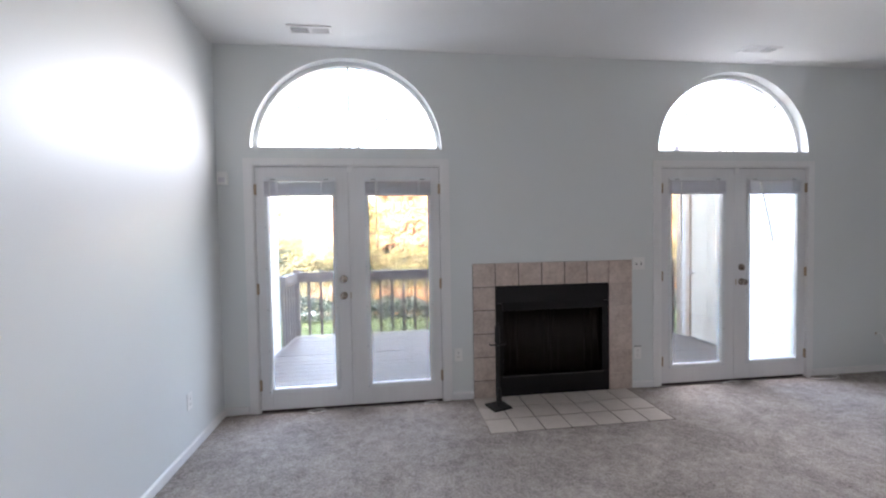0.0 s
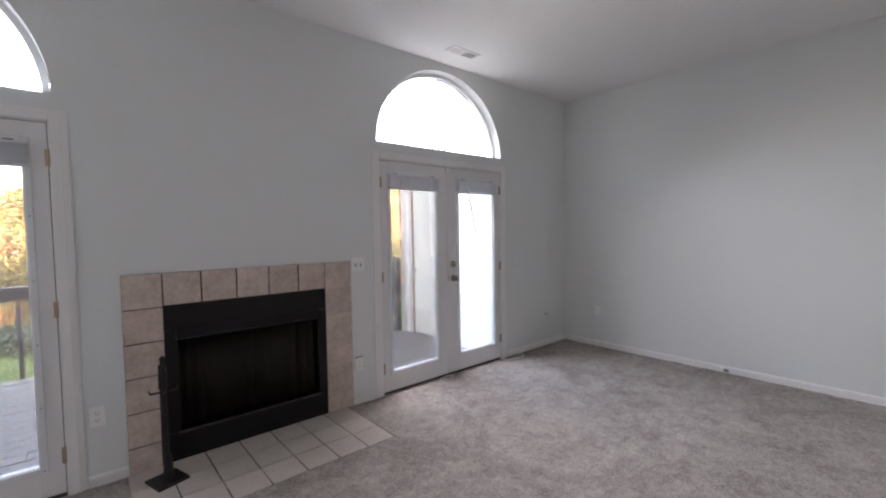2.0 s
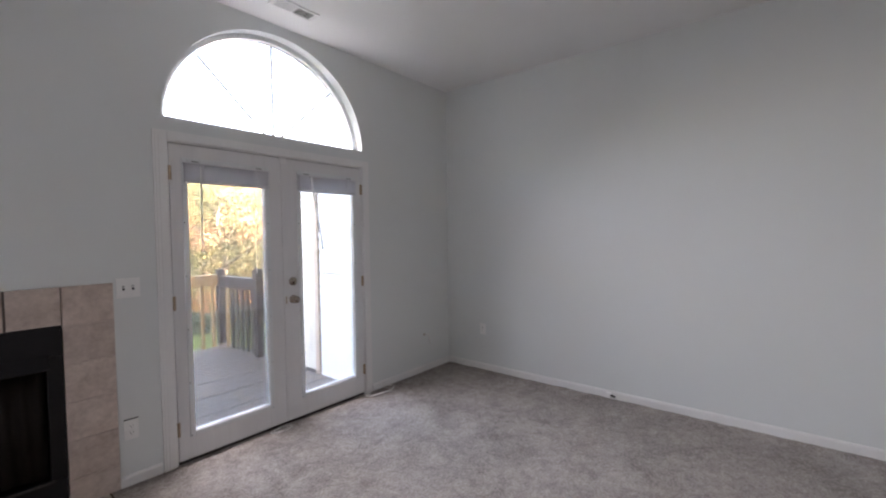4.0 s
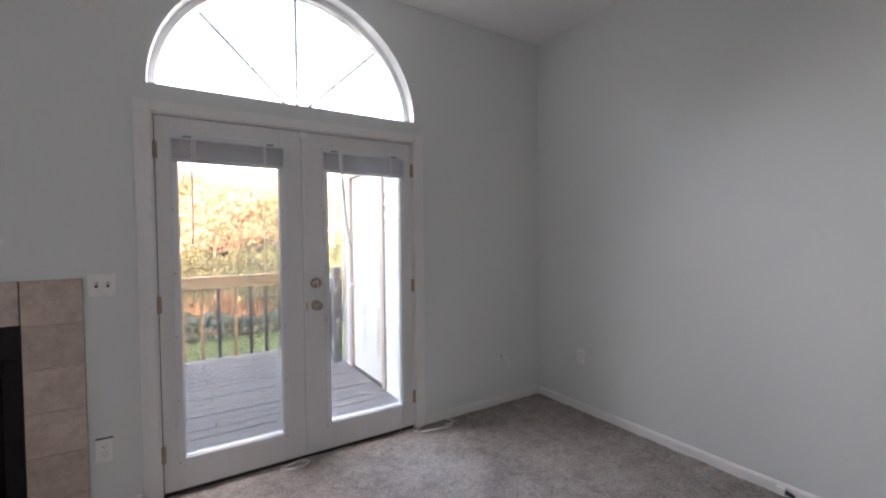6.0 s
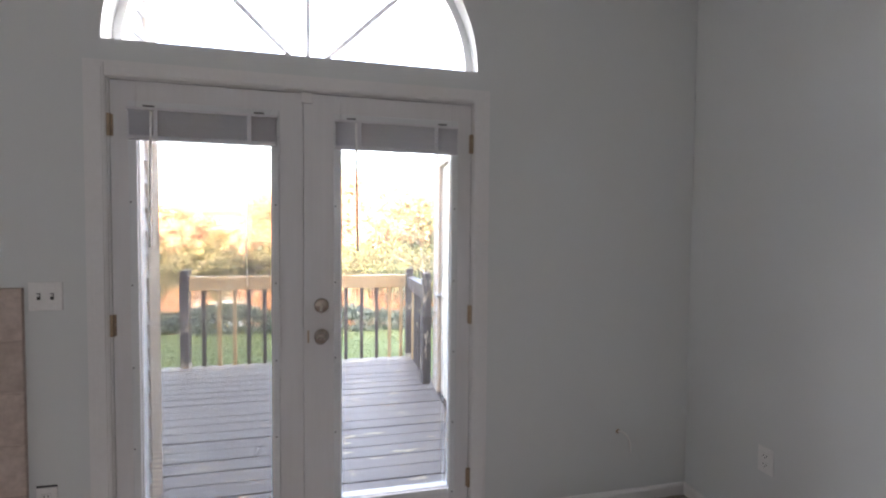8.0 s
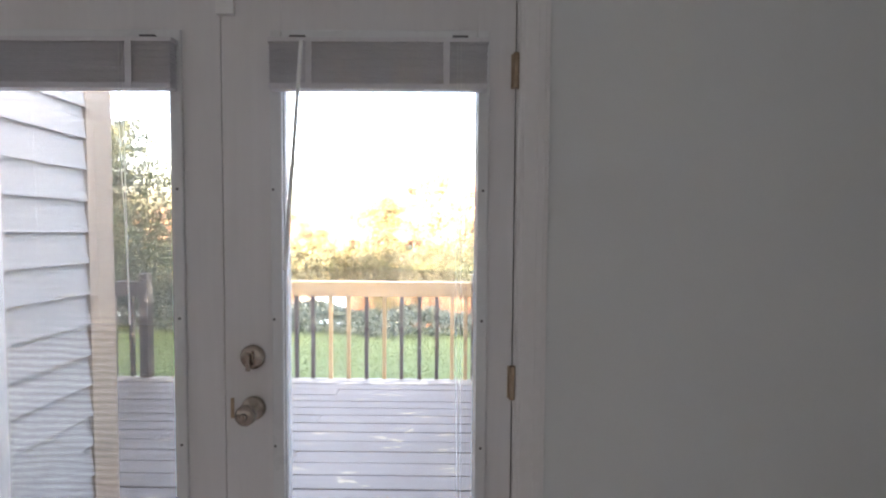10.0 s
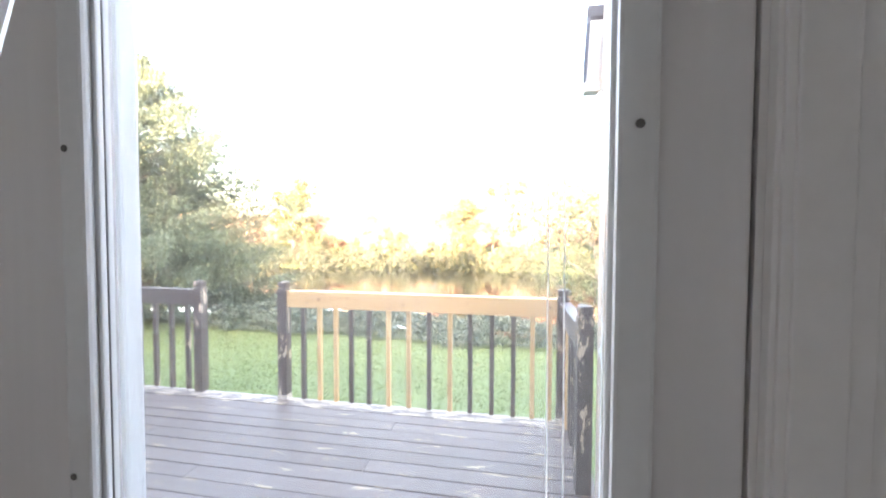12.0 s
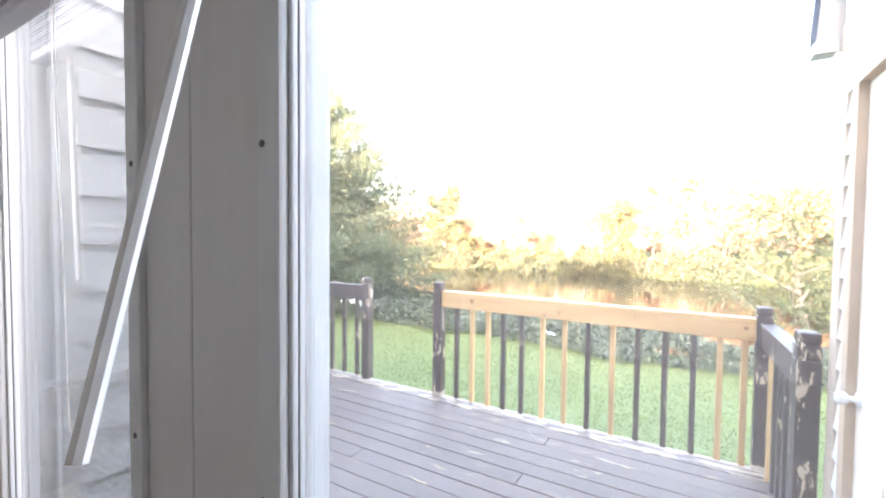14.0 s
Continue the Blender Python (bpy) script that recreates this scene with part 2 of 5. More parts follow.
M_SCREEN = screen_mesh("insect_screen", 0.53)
# grey tint added to dim the bright outdoors against the room
M_GLASS = glass("window_glass", (0.615, 0.61, 0.605))
M_LITE = surface("vinyl_lite_frame", (0.70, 0.715, 0.72), (0.76, 0.775, 0.78), 0.3, big=3, fine=60, bump=0.02)
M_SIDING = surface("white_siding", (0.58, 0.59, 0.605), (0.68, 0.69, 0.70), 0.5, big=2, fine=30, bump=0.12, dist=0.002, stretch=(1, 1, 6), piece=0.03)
# lighter copy of the siding, brightened for the walls that look overexposed
M_SIDING_LIT = surface("white_siding_lit", (0.80, 0.785, 0.76), (0.86, 0.845, 0.82), 0.5, big=2, fine=30, bump=0.12, dist=0.002, stretch=(1, 1, 6), piece=0.03)
M_EXTRIM = surface("cream_trim_board", (0.54, 0.43, 0.34), (0.64, 0.53, 0.43), 0.6, big=3, fine=40, bump=0.1)
M_FRAMEWOOD = surface("stained_door_frame", (0.50, 0.37, 0.27), (0.62, 0.48, 0.37), 0.6, big=5, fine=40, bump=0.15, stretch=(4, 4, 0.5))
M_CLOSET = surface("cream_door_paint", (0.77, 0.70, 0.59), (0.84, 0.77, 0.66), 0.45, big=2, fine=40, bump=0.05)
M_DECK = chipped("deck_paint", (0.124, 0.097, 0.083), (0.182, 0.145, 0.127), (0.50, 0.39, 0.26), 0.613, (4, 22, 22))
M_DECKEND = chipped("worn_deck_paint", (0.124, 0.097, 0.083), (0.182, 0.145, 0.127), (0.54, 0.45, 0.34), 0.515, (5, 24, 24))
M_RAIL = chipped("brown_rail_paint", (0.075, 0.058, 0.055), (0.115, 0.092, 0.088), (0.58, 0.47, 0.36), 0.618, (14, 14, 6), 0.1)
M_POST = chipped("flaking_post_paint", (0.075, 0.058, 0.055), (0.115, 0.092, 0.088), (0.62, 0.51, 0.40), 0.586, (12, 12, 5), 0.1)
M_PINE = surface("new_pine", (0.56, 0.36, 0.17), (0.72, 0.50, 0.27), 0.6, big=3, fine=22, bump=0.15, stretch=(0.6, 5, 5), piece=0.1)
M_PINEV = surface("new_pine_upright", (0.56, 0.36, 0.17), (0.72, 0.50, 0.27), 0.6, big=3, fine=22, bump=0.15, stretch=(5, 5, 0.6), piece=0.12)
M_KNOT = plain("pine_knot", (0.20, 0.10, 0.05), 0.6)
M_BARE = surface("weathered_edge", (0.42, 0.36, 0.31), (0.66, 0.60, 0.54), 0.8, big=6, fine=40, bump=0.2)
M_GRASSG = surface("lawn_soil", (0.115, 0.165, 0.062), (0.205, 0.25, 0.10), 0.95, big=1.1, fine=6, bump=0.4, dist=0.03)
M_GRASS = leafy("grass_blades", [(0.18, 0.23, 0.09), (0.21, 0.27, 0.11), (0.24, 0.31, 0.13), (0.28, 0.32, 0.15)], 0.25)
M_IVY = leafy("hedge_leaves", [(0.065, 0.095, 0.065), (0.13, 0.165, 0.125), (0.21, 0.25, 0.20), (0.09, 0.125, 0.095)], 0.2)
M_CEDAR = leafy("evergreen_sprays", [(0.085, 0.12, 0.08), (0.13, 0.175, 0.115), (0.18, 0.225, 0.15), (0.21, 0.24, 0.165)], 0.35)
M_GOLD = leafy("golden_leaves", [(0.47, 0.30, 0.21), (0.55, 0.38, 0.27), (0.38, 0.29, 0.20), (0.53, 0.32, 0.25)], 0.3)
M_RUST = leafy("rust_leaves", [(0.36, 0.19, 0.12), (0.46, 0.27, 0.18), (0.48, 0.33, 0.24), (0.29, 0.19, 0.13)], 0.3)
M_GREEN = leafy("turning_green_leaves", [(0.085, 0.11, 0.05), (0.13, 0.15, 0.07), (0.22, 0.19, 0.11), (0.11, 0.13, 0.065)], 0.3)
M_WILLOW = leafy("pale_green_leaves", [(0.10, 0.14, 0.075), (0.145, 0.19, 0.105), (0.20, 0.235, 0.145), (0.125, 0.165, 0.10)], 0.3)
M_PALEBARK = surface("pale_bark", (0.26, 0.23, 0.20), (0.42, 0.38, 0.34), 0.9, big=4, fine=30, bump=0.4, dist=0.01)
M_SHRUB = leafy("dark_shrub_leaves", [(0.045, 0.058, 0.032), (0.085, 0.10, 0.058), (0.14, 0.13, 0.085), (0.065, 0.078, 0.045)], 0.2)
M_BARK = surface("bark", (0.07, 0.055, 0.045), (0.16, 0.13, 0.11), 0.9, big=4, fine=30, bump=0.5, dist=0.01, stretch=(3, 3, 0.6))
M_ROOF = surface("roof_shingle", (0.06, 0.065, 0.08), (0.11, 0.115, 0.13), 0.85, big=2, fine=30, bump=0.4)
M_GUTTER = plain("blue_grey_gutter", (0.12, 0.15, 0.21), 0.5)
M_CHERRY = surface("cherry_wood", (0.09, 0.022, 0.018), (0.15, 0.040, 0.030), 0.35, big=3, fine=20, bump=0.05, stretch=(4, 4, 0.5))
M_HOUSE = surface("far_house_wall", (0.40, 0.34, 0.28), (0.50, 0.43, 0.36), 0.8, big=1, fine=10, bump=0.1)
M_WATER, _n, _l, _b = nodes_of("pond_water")
_b.inputs["Base Color"].default_value = (0.022, 0.022, 0.014, 1)
_b.inputs["Roughness"].default_value = 0.06
_b.inputs["IOR"].default_value = 1.33
_c = _n.new("ShaderNodeTexCoord")
_w = _n.new("ShaderNodeTexNoise"); _w.inputs["Scale"].default_value = 1.6; _w.inputs["Detail"].default_value = 3
_p = _n.new("ShaderNodeBump"); _p.inputs["Strength"].default_value = 0.12; _p.inputs["Distance"].default_value = 0.05
_l.new(_c.outputs["Object"], _w.inputs["Vector"]); _l.new(_w.outputs["Fac"], _p.inputs["Height"]); _l.new(_p.outputs[0], _b.inputs["Normal"])


# ---- building helpers ----
def part(name, bm, material, parent=None, label="", smooth=False):
    me = bpy.data.meshes.new(name)
    bmesh.ops.recalc_face_normals(bm, faces=bm.faces[:])
    for f in bm.faces:
        f.smooth = smooth
    bm.to_mesh(me); bm.free()
    me.materials.append(material)
    ob = new(name, me)
    if parent:
        ob.parent = parent
    if label:
        ob["label"] = label
    return ob


def shared(name, me, parent, at, turn=0.0, axis="Z"):
    """One more object on a mesh that exists already."""
    ob = new(name, me)
    ob.parent = parent
    ob.matrix_basis = Matrix.Translation(at) @ Matrix.Rotation(turn, 4, axis)
    return ob


def empty(name, at=(0, 0, 0)):
    ob = new(name)
    ob.empty_display_size = 0.1
    ob.location = at
    return ob


def box(bm, x0, x1, y0, y1, z0, z1, bevel=0.0):
    v = [bm.verts.new(p) for p in ((x0, y0, z0), (x1, y0, z0), (x1, y1, z0), (x0, y1, z0), (x0, y0, z1), (x1, y0, z1), (x1, y1, z1), (x0, y1, z1))]
    fs = [bm.faces.new([v[i] for i in q]) for q in ((0, 3, 2, 1), (4, 5, 6, 7), (0, 1, 5, 4), (1, 2, 6, 5), (2, 3, 7, 6), (3, 0, 4, 7))]
    if bevel:
        es = {e for f in fs for e in f.edges}
        bmesh.ops.bevel(bm, geom=list(es), offset=bevel, segments=2, affect="EDGES", profile=0.6)
    return bm


def boxbm(*a, bevel=0.0):
    return box(bmesh.new(), *a, bevel=bevel)


def prism(bm, pts, y0, y1):
    """A polygon in x and z, drawn out along y."""
    a = [bm.verts.new((x, y0, z)) for x, z in pts]
    b = [bm.verts.new((x, y1, z)) for x, z in pts]
    bm.faces.new(a); bm.faces.new(b[::-1])
    for i in range(len(pts)):
        j = (i + 1) % len(pts)
        bm.faces.new((a[i], b[i], b[j], a[j]))
    return bm


def rod(bm, p0, p1, r0, r1=None, seg=12):
    r1 = r0 if r1 is None else r1
    p0, p1 = Vector(p0), Vector(p1)
    q = (p1 - p0).to_track_quat("Z", "Y").to_matrix()
    rings = []
    for p, r in ((p0, r0), (p1, r1)):
        rings.append([bm.verts.new(p + q @ Vector((r * math.cos(a), r * math.sin(a), 0))) for a in [2 * math.pi * i / seg for i in range(seg)]])
    for i in range(seg):
        j = (i + 1) % seg
        bm.faces.new((rings[0][i], rings[0][j], rings[1][j], rings[1][i]))
    bm.faces.new(rings[0][::-1]); bm.faces.new(rings[1])
    return bm


def lathe(bm, profile, at, axis, seg=24):
    """A turned shape: profile rows of (along, radius) about an axis through at."""
    q = Vector(axis).to_track_quat("Z", "Y").to_matrix()
    at = Vector(at)
    rings = []
    for h, r in profile:
        rings.append([bm.verts.new(at + q @ Vector((r * math.cos(2 * math.pi * i / seg), r * math.sin(2 * math.pi * i / seg), h))) for i in range(seg)])
    for a, b in zip(rings, rings[1:]):
        for i in range(seg):
            j = (i + 1) % seg
            bm.faces.new((a[i], a[j], b[j], b[i]))
    bm.faces.new(rings[0][::-1]); bm.faces.new(rings[-1])
    return bm


def cord(name, pts, r, material, parent=None, label=""):
    cu = bpy.data.curves.new(name, "CURVE")
    cu.dimensions = "3D"; cu.bevel_depth = r; cu.bevel_resolution = 2; cu.resolution_u = 6
    sp = cu.splines.new("BEZIER")
    sp.bezier_points.add(len(pts) - 1)
    for bp, p in zip(sp.bezier_points, pts):
        bp.co = p; bp.handle_left_type = bp.handle_right_type = "AUTO"
    tmp = bpy.data.objects.new(name, cu)
    scene.collection.objects.link(tmp)
    me = bpy.data.meshes.new_from_object(tmp.evaluated_get(bpy.context.evaluated_depsgraph_get()))
    bpy.data.objects.remove(tmp)
    me.materials.clear(); me.materials.append(material)
    ob = new(name, me)
    if parent:
        ob.parent = parent
    if label:
        ob["label"] = label
    return ob


# ---- the room ----
XL, XR, CEIL, T = -0.10, 6.615, 3.065, 0.16      # left wall, right wall, ceiling, wall thickness
FLOOR = 0.016                                     # top of the carpet pile
YB, YR = -5.2, -3.67                              # back wall, unseen, set near to bounce more light; where the right wall ends
DOORS = (0.960, 4.593)                            # middles of the two door pairs
HALF = 0.768                                      # half of a pair's width
ARCH, ARCH_RISE, ARCH_Z = 0.793, 0.752, 2.235     # arched window over each pair


def arch_z(u, r, rise):
    return rise * math.sqrt(max(0.0, 1 - (u / r) ** 2))


def north_wall():
    bm = bmesh.new()
    top = CEIL + 0.02
    o = HALF + 0.022                              # rough opening
    fx0, fx1, fz = 2.213, 3.292, 1.02
    box(bm, XL - 0.14, DOORS[0] - ARCH, 0, T, -0.2, top)
    box(bm, DOORS[0] + ARCH, fx0, 0, T, -0.2, top)
    box(bm, fx0, fx1, 0, T, fz, top)
    box(bm, fx0, fx1, 0, T, -0.2, -0.005)
    box(bm, fx1, DOORS[1] - ARCH, 0, T, -0.2, top)
    box(bm, DOORS[1] + ARCH, XR + 0.14, 0, T, -0.2, top)
    for c in DOORS:
        box(bm, c - ARCH, c - o, 0, T, -0.2, ARCH_Z)
        box(bm, c + o, c + ARCH, 0, T, -0.2, ARCH_Z)
        box(bm, c - o, c + o, 0, T, 2.098, ARCH_Z)
        box(bm, c - o, c + o, 0, T, -0.2, -0.005)
        n = 56
        us = [-ARCH * math.cos(math.pi * i / n) for i in range(n + 1)]
        for u0, u1 in zip(us, us[1:]):
            prism(bm, [(c + u0, ARCH_Z + arch_z(u0, ARCH, ARCH_RISE)), (c + u1, ARCH_Z + arch_z(u1, ARCH, ARCH_RISE)), (c + u1, top), (c + u0, top)], 0, T)
    return tagged(part("wall_north", bm, M_WALL), "pale grey painted wall with two arched door openings", "wall", kind="structure")


north_wall()
tagged(part("wall_west", boxbm(XL - 0.14, XL, YB, 0, -0.2, CEIL + 0.02), M_WALL), "pale grey semi-gloss painted side wall", "wall", kind="structure")
tagged(part("wall_east", boxbm(XR, XR + 0.14, YR, 0, -0.2, CEIL + 0.02, bevel=0.004), M_WALL), "pale grey painted side wall ending at a corner", "wall", kind="structure")
tagged(part("wall_recess", boxbm(XR + 0.14, 9.0, YR + 0.02, YR + 0.14, -0.2, CEIL + 0.02), M_WALL), "pale grey wall of the recess", "wall", kind="structure")
tagged(part("wall_recess_end", boxbm(8.86, 9.0, YB, YR + 0.02, -0.2, CEIL + 0.02), M_WALL), "pale grey end wall", "wall", kind="structure")
tagged(part("wall_south", boxbm(XL - 0.14, 9.0, -7.3, YB, -0.6, CEIL + 0.02), M_WALL), "unseen pale grey back wall set near to bounce light", "wall", kind="structure")
tagged(part("ceiling", boxbm(XL - 0.14, 9.0, YB - 0.14, 0, CEIL, CEIL + 0.12), M_CEIL), "flat white ceiling", "ceiling", kind="structure")


def carpet_floor():
    """The carpet's top as a fine uneven sheet over a slab."""
    x0, x1, y0, y1, step = XL - 0.14, 9.0, YB - 0.14, 0.0, 0.04
    nx, ny = int((x1 - x0) / step) + 1, int((y1 - y0) / step) + 1
    verts = []
    for j in range(ny + 1):
        y = y0 + (y1 - y0) * j / ny
        for i in range(nx + 1):
            x = x0 + (x1 - x0) * i / nx
            verts.append((x, y, FLOOR + 0.005 * noise.noise((x * 9, y * 9, 0)) + 0.004 * noise.noise((x * 21, y * 21, 3))))
    k = nx + 1
    faces = [(j * k + i, j * k + i + 1, (j + 1) * k + i + 1, (j + 1) * k + i) for j in range(ny) for i in range(nx)]
    n = len(verts)
    verts += [(x0, y0, -0.15), (x1, y0, -0.15), (x1, y1, -0.15), (x0, y1, -0.15)]
    faces.append((n, n + 3, n + 2, n + 1))
    me = bpy.data.meshes.new("floor")
    me.from_pydata(verts, [], faces)
    me.polygons.foreach_set("use_smooth", [True] * len(faces))
    me.materials.append(M_CARPET)
    tagged(new("floor", me), "wall-to-wall taupe grey carpet", "carpet", kind="structure")


carpet_floor()


def baseboard(name, axis, a, b, face, sign):
    """A run of baseboard along x or y from a to b; face: the wall's plane; sign: the way into the room."""
    prof = [(0, 0), (0.013, 0), (0.013, 0.066), (0.009, 0.076), (0.004, 0.081), (0, 0.081)]
    bm = bmesh.new()
    ends = []
    for s in (a, b):
        ends.append([bm.verts.new((s, face + sign * d, z) if axis == "x" else (face + sign * d, s, z)) for d, z in prof])
    bm.faces.new(ends[0]); bm.faces.new(ends[1][::-1])
    for i in range(len(prof)):
        j = (i + 1) % len(prof)
        bm.faces.new((ends[0][i], ends[1][i], ends[1][j], ends[0][j]))
    tagged(part(name, bm, M_TRIM), "white painted baseboard", "baseboard", kind="structure")


baseboard("baseboard_west", "y", YB, 0, XL, 1)
baseboard("baseboard_east", "y", YR, 0, XR, -1)
baseboard("baseboard_north_a", "x", XL + 0.013, DOORS[0] - 0.862, 0, -1)
baseboard("baseboard_north_b", "x", DOORS[0] + 0.862, 2.008, 0, -1)
baseboard("baseboard_north_c", "x", 3.516, DOORS[1] - 0.862, 0, -1)
baseboard("baseboard_north_d", "x", DOORS[1] + 0.862, XR - 0.013, 0, -1)


# ---- arched windows, door frames, doors, blinds ----
def arch_band(bm, c, r0, h0, r1, h1, z, y0, y1, n=56):
    """A half-ring between two half ellipses."""
    def ring(r, h, y):
        return [bm.verts.new((c - r * math.cos(math.pi * i / n), y, z + h * math.sin(math.pi * i / n))) for i in range(n + 1)]
    a, b, d, e = ring(r0, h0, y0), ring(r1, h1, y0), ring(r1, h1, y1), ring(r0, h0, y1)
    for i in range(n):
        for p, q in ((a, b), (b, d), (d, e), (e, a)):
            bm.faces.new((p[i], p[i + 1], q[i + 1], q[i]))
    for i in (0, n):
        bm.faces.new((a[i], b[i], d[i], e[i]))
    return bm


def arch_window(name, c):
    w = empty(name, (c, 0.12, ARCH_Z))
    tagged(w, "half-round white window with a sunburst grille", "window", kind="structure")
    off = Matrix.Translation((-c, -0.12, -ARCH_Z))

    def sub(nm, bm, mat, label="", smooth=False):
        bmesh.ops.transform(bm, matrix=off, verts=bm.verts[:])
        return part(nm, bm, mat, w, label, smooth)
    r, h = 0.756, 0.716
    sub("window_frame", arch_band(bmesh.new(), c, ARCH - 0.001, ARCH_RISE - 0.001, r, h, ARCH_Z, 0.085, 0.15), M_LITE)
    sub("window_sill", boxbm(c - ARCH + 0.002, c + ARCH - 0.002, 0.085, 0.15, ARCH_Z - 0.004, ARCH_Z + 0.022), M_LITE)
    hub = (c, ARCH_Z + 0.022)
    angles = [math.pi, radians(136), radians(90), radians(44), 0.0]
    for s, a in ((-0.067, radians(136)), (0.0, radians(90)), (0.067, radians(44))):
        reach = 0.70 if s == 0 else 0.655
        end = (c + s + reach * math.cos(a), hub[1] + reach * math.sin(a))
        d = Vector((math.cos(a), math.sin(a))) * 0.010
        bm = bmesh.new()
        prism(bm, [(hub[0] + s - d.y, hub[1] + d.x), (hub[0] + s + d.y, hub[1] - d.x), (end[0] + d.y, end[1] - d.x), (end[0] - d.y, end[1] + d.x)], 0.108, 0.113)
        sub("muntin", bm, M_GRILLE, "thin white grille bar, lightened as if by glare")
    for a0, a1 in zip(angles, angles[1:]):
        bm = bmesh.new()
        pts = [hub] + [(c + r * 1.005 * math.cos(a0 + (a1 - a0) * i / 14), hub[1] + (h - 0.02) * math.sin(a0 + (a1 - a0) * i / 14)) for i in range(15)]
        prism(bm, pts, 0.116, 0.120)
        sub("pane", bm, M_GLASS).visible_shadow = False


def door_frame(name, c):
    f = empty(name, (c, 0, 0))
    tagged(f, "white painted door frame with mitred casing", "door frame", kind="structure")
    h = HALF
    # jamb and casing, the casing moulded in three steps
    for s in (-1, 1):
        a, b = sorted((s * (h + 0.0015), s * (h + 0.021)))
        part("jamb", boxbm(a, b, 0.0, T, 0.0, 2.096), M_TRIM, f)
        bm = bmesh.new()
        for d0, d1, y in ((0.007, 0.086, -0.012), (0.011, 0.074, -0.016), (0.018, 0.056, -0.019)):
            a, b = sorted((s * (h + d0), s * (h + d1)))
            box(bm, a, b, y, -0.0, 0.0, 2.145 - (0.086 - d1), 0.0015)
        part("casing", bm, M_TRIM, f)
        a, b = sorted((s * (h - 0.003), s * (h + 0.003)))
        part("weatherstrip", boxbm(a, b, 0.012, 0.03, 0.01, 2.075), M_GAP, f)
    part("head_jamb", boxbm(-h - 0.002, h + 0.002, 0.0, T, 2.077, 2.096), M_TRIM, f)
    bm = bmesh.new()
    for d0, d1, y in ((0.006, 0.070, -0.0125), (0.010, 0.060, -0.0165), (0.016, 0.045, -0.0195)):
        box(bm, -h - 0.007, h + 0.007, y, 0.0, 2.075 + d0, 2.075 + d1, 0.0015)
    part("head_casing", bm, M_TRIM, f)
    part("weatherstrip", boxbm(-h, h, 0.012, 0.03, 2.0735, 2.0765), M_GAP, f)
    part("astragal", boxbm(-0.03, 0.014, 0.046, 0.058, 0.02, 2.068), M_TRIM, f)
    part("threshold", boxbm(-h, h, 0.004, T + 0.05, 0.0, 0.014, bevel=0.003), M_GAP, f, "dark metal threshold")
    part("stop", boxbm(-0.018, 0.030, -0.012, 0.0, 2.028, 2.073, bevel=0.002), M_TRIM, f)


def knob_parts(leaf, x, s):
    bm = lathe(bmesh.new(), [(0, 0.033), (0.006, 0.033), (0.010, 0.028), (0.012, 0.013), (0.030, 0.011), (0.036, 0.022), (0.046, 0.028), (0.056, 0.026), (0.062, 0.016)], (x, 0, 0.983), (0, -1, 0))
    k = part("knob", bm, M_NICKEL, leaf, "round satin nickel door knob", True)
    bm = lathe(bmesh.new(), [(0, 0.0105), (0.0012, 0.0105), (0.0014, 0.002)], (x, -0.0612, 0.983), (0, -1, 0), 16)
    part("button_recess", bm, M_DARK, k)
    bm = lathe(bmesh.new(), [(0, 0.0085), (0.003, 0.0085), (0.004, 0.006)], (x, -0.0618, 0.983), (0, -1, 0), 16)
    box(bm, x - 0.0022, x + 0.0022, -0.069, -0.0655, 0.9765, 0.9895, 0.001)
    part("turn_button", bm, M_NICKEL, k)
    part("set_screw", lathe(bmesh.new(), [(0, 0.004), (0.001, 0.004), (0.0012, 0.002)], (x + 0.021, -0.009, 0.987), (0, -1, 0), 8), M_DARK, k)
    bm = lathe(bmesh.new(), [(0, 0.033), (0.008, 0.033), (0.013, 0.029), (0.015, 0.024), (0.016, 0.002)], (x, 0, 1.124), (0, -1, 0))
    d = part("deadbolt", bm, M_NICKEL, leaf, "satin nickel deadbolt", True)
    # a paddle that widens outward and hangs a little low
    bm = bmesh.new()
    prof = [(-0.013, 1.113), (-0.020, 1.108), (-0.031, 1.093), (-0.038, 1.097), (-0.038, 1.140), (-0.031, 1.147), (-0.020, 1.138), (-0.013, 1.135)]
    a, b = [[bm.verts.new((x + e, y, z)) for y, z in prof] for e in (-0.005, 0.005)]
    bm.faces.new(a); bm.faces.new(b[::-1])
    for i in range(8):
        bm.faces.new((a[i], b[i], b[(i + 1) % 8], a[(i + 1) % 8]))
    bmesh.ops.bevel(bm, geom=bm.edges[:], offset=0.002, segments=2, affect="EDGES", profile=0.6)
    part("thumb_turn", bm, M_NICKEL, d)
    part("latch_plate", boxbm(x + s * 0.058 - 0.004, x + s * 0.058 + 0.004, -0.004, 0.02, 0.955, 1.010), M_BRASS, leaf)


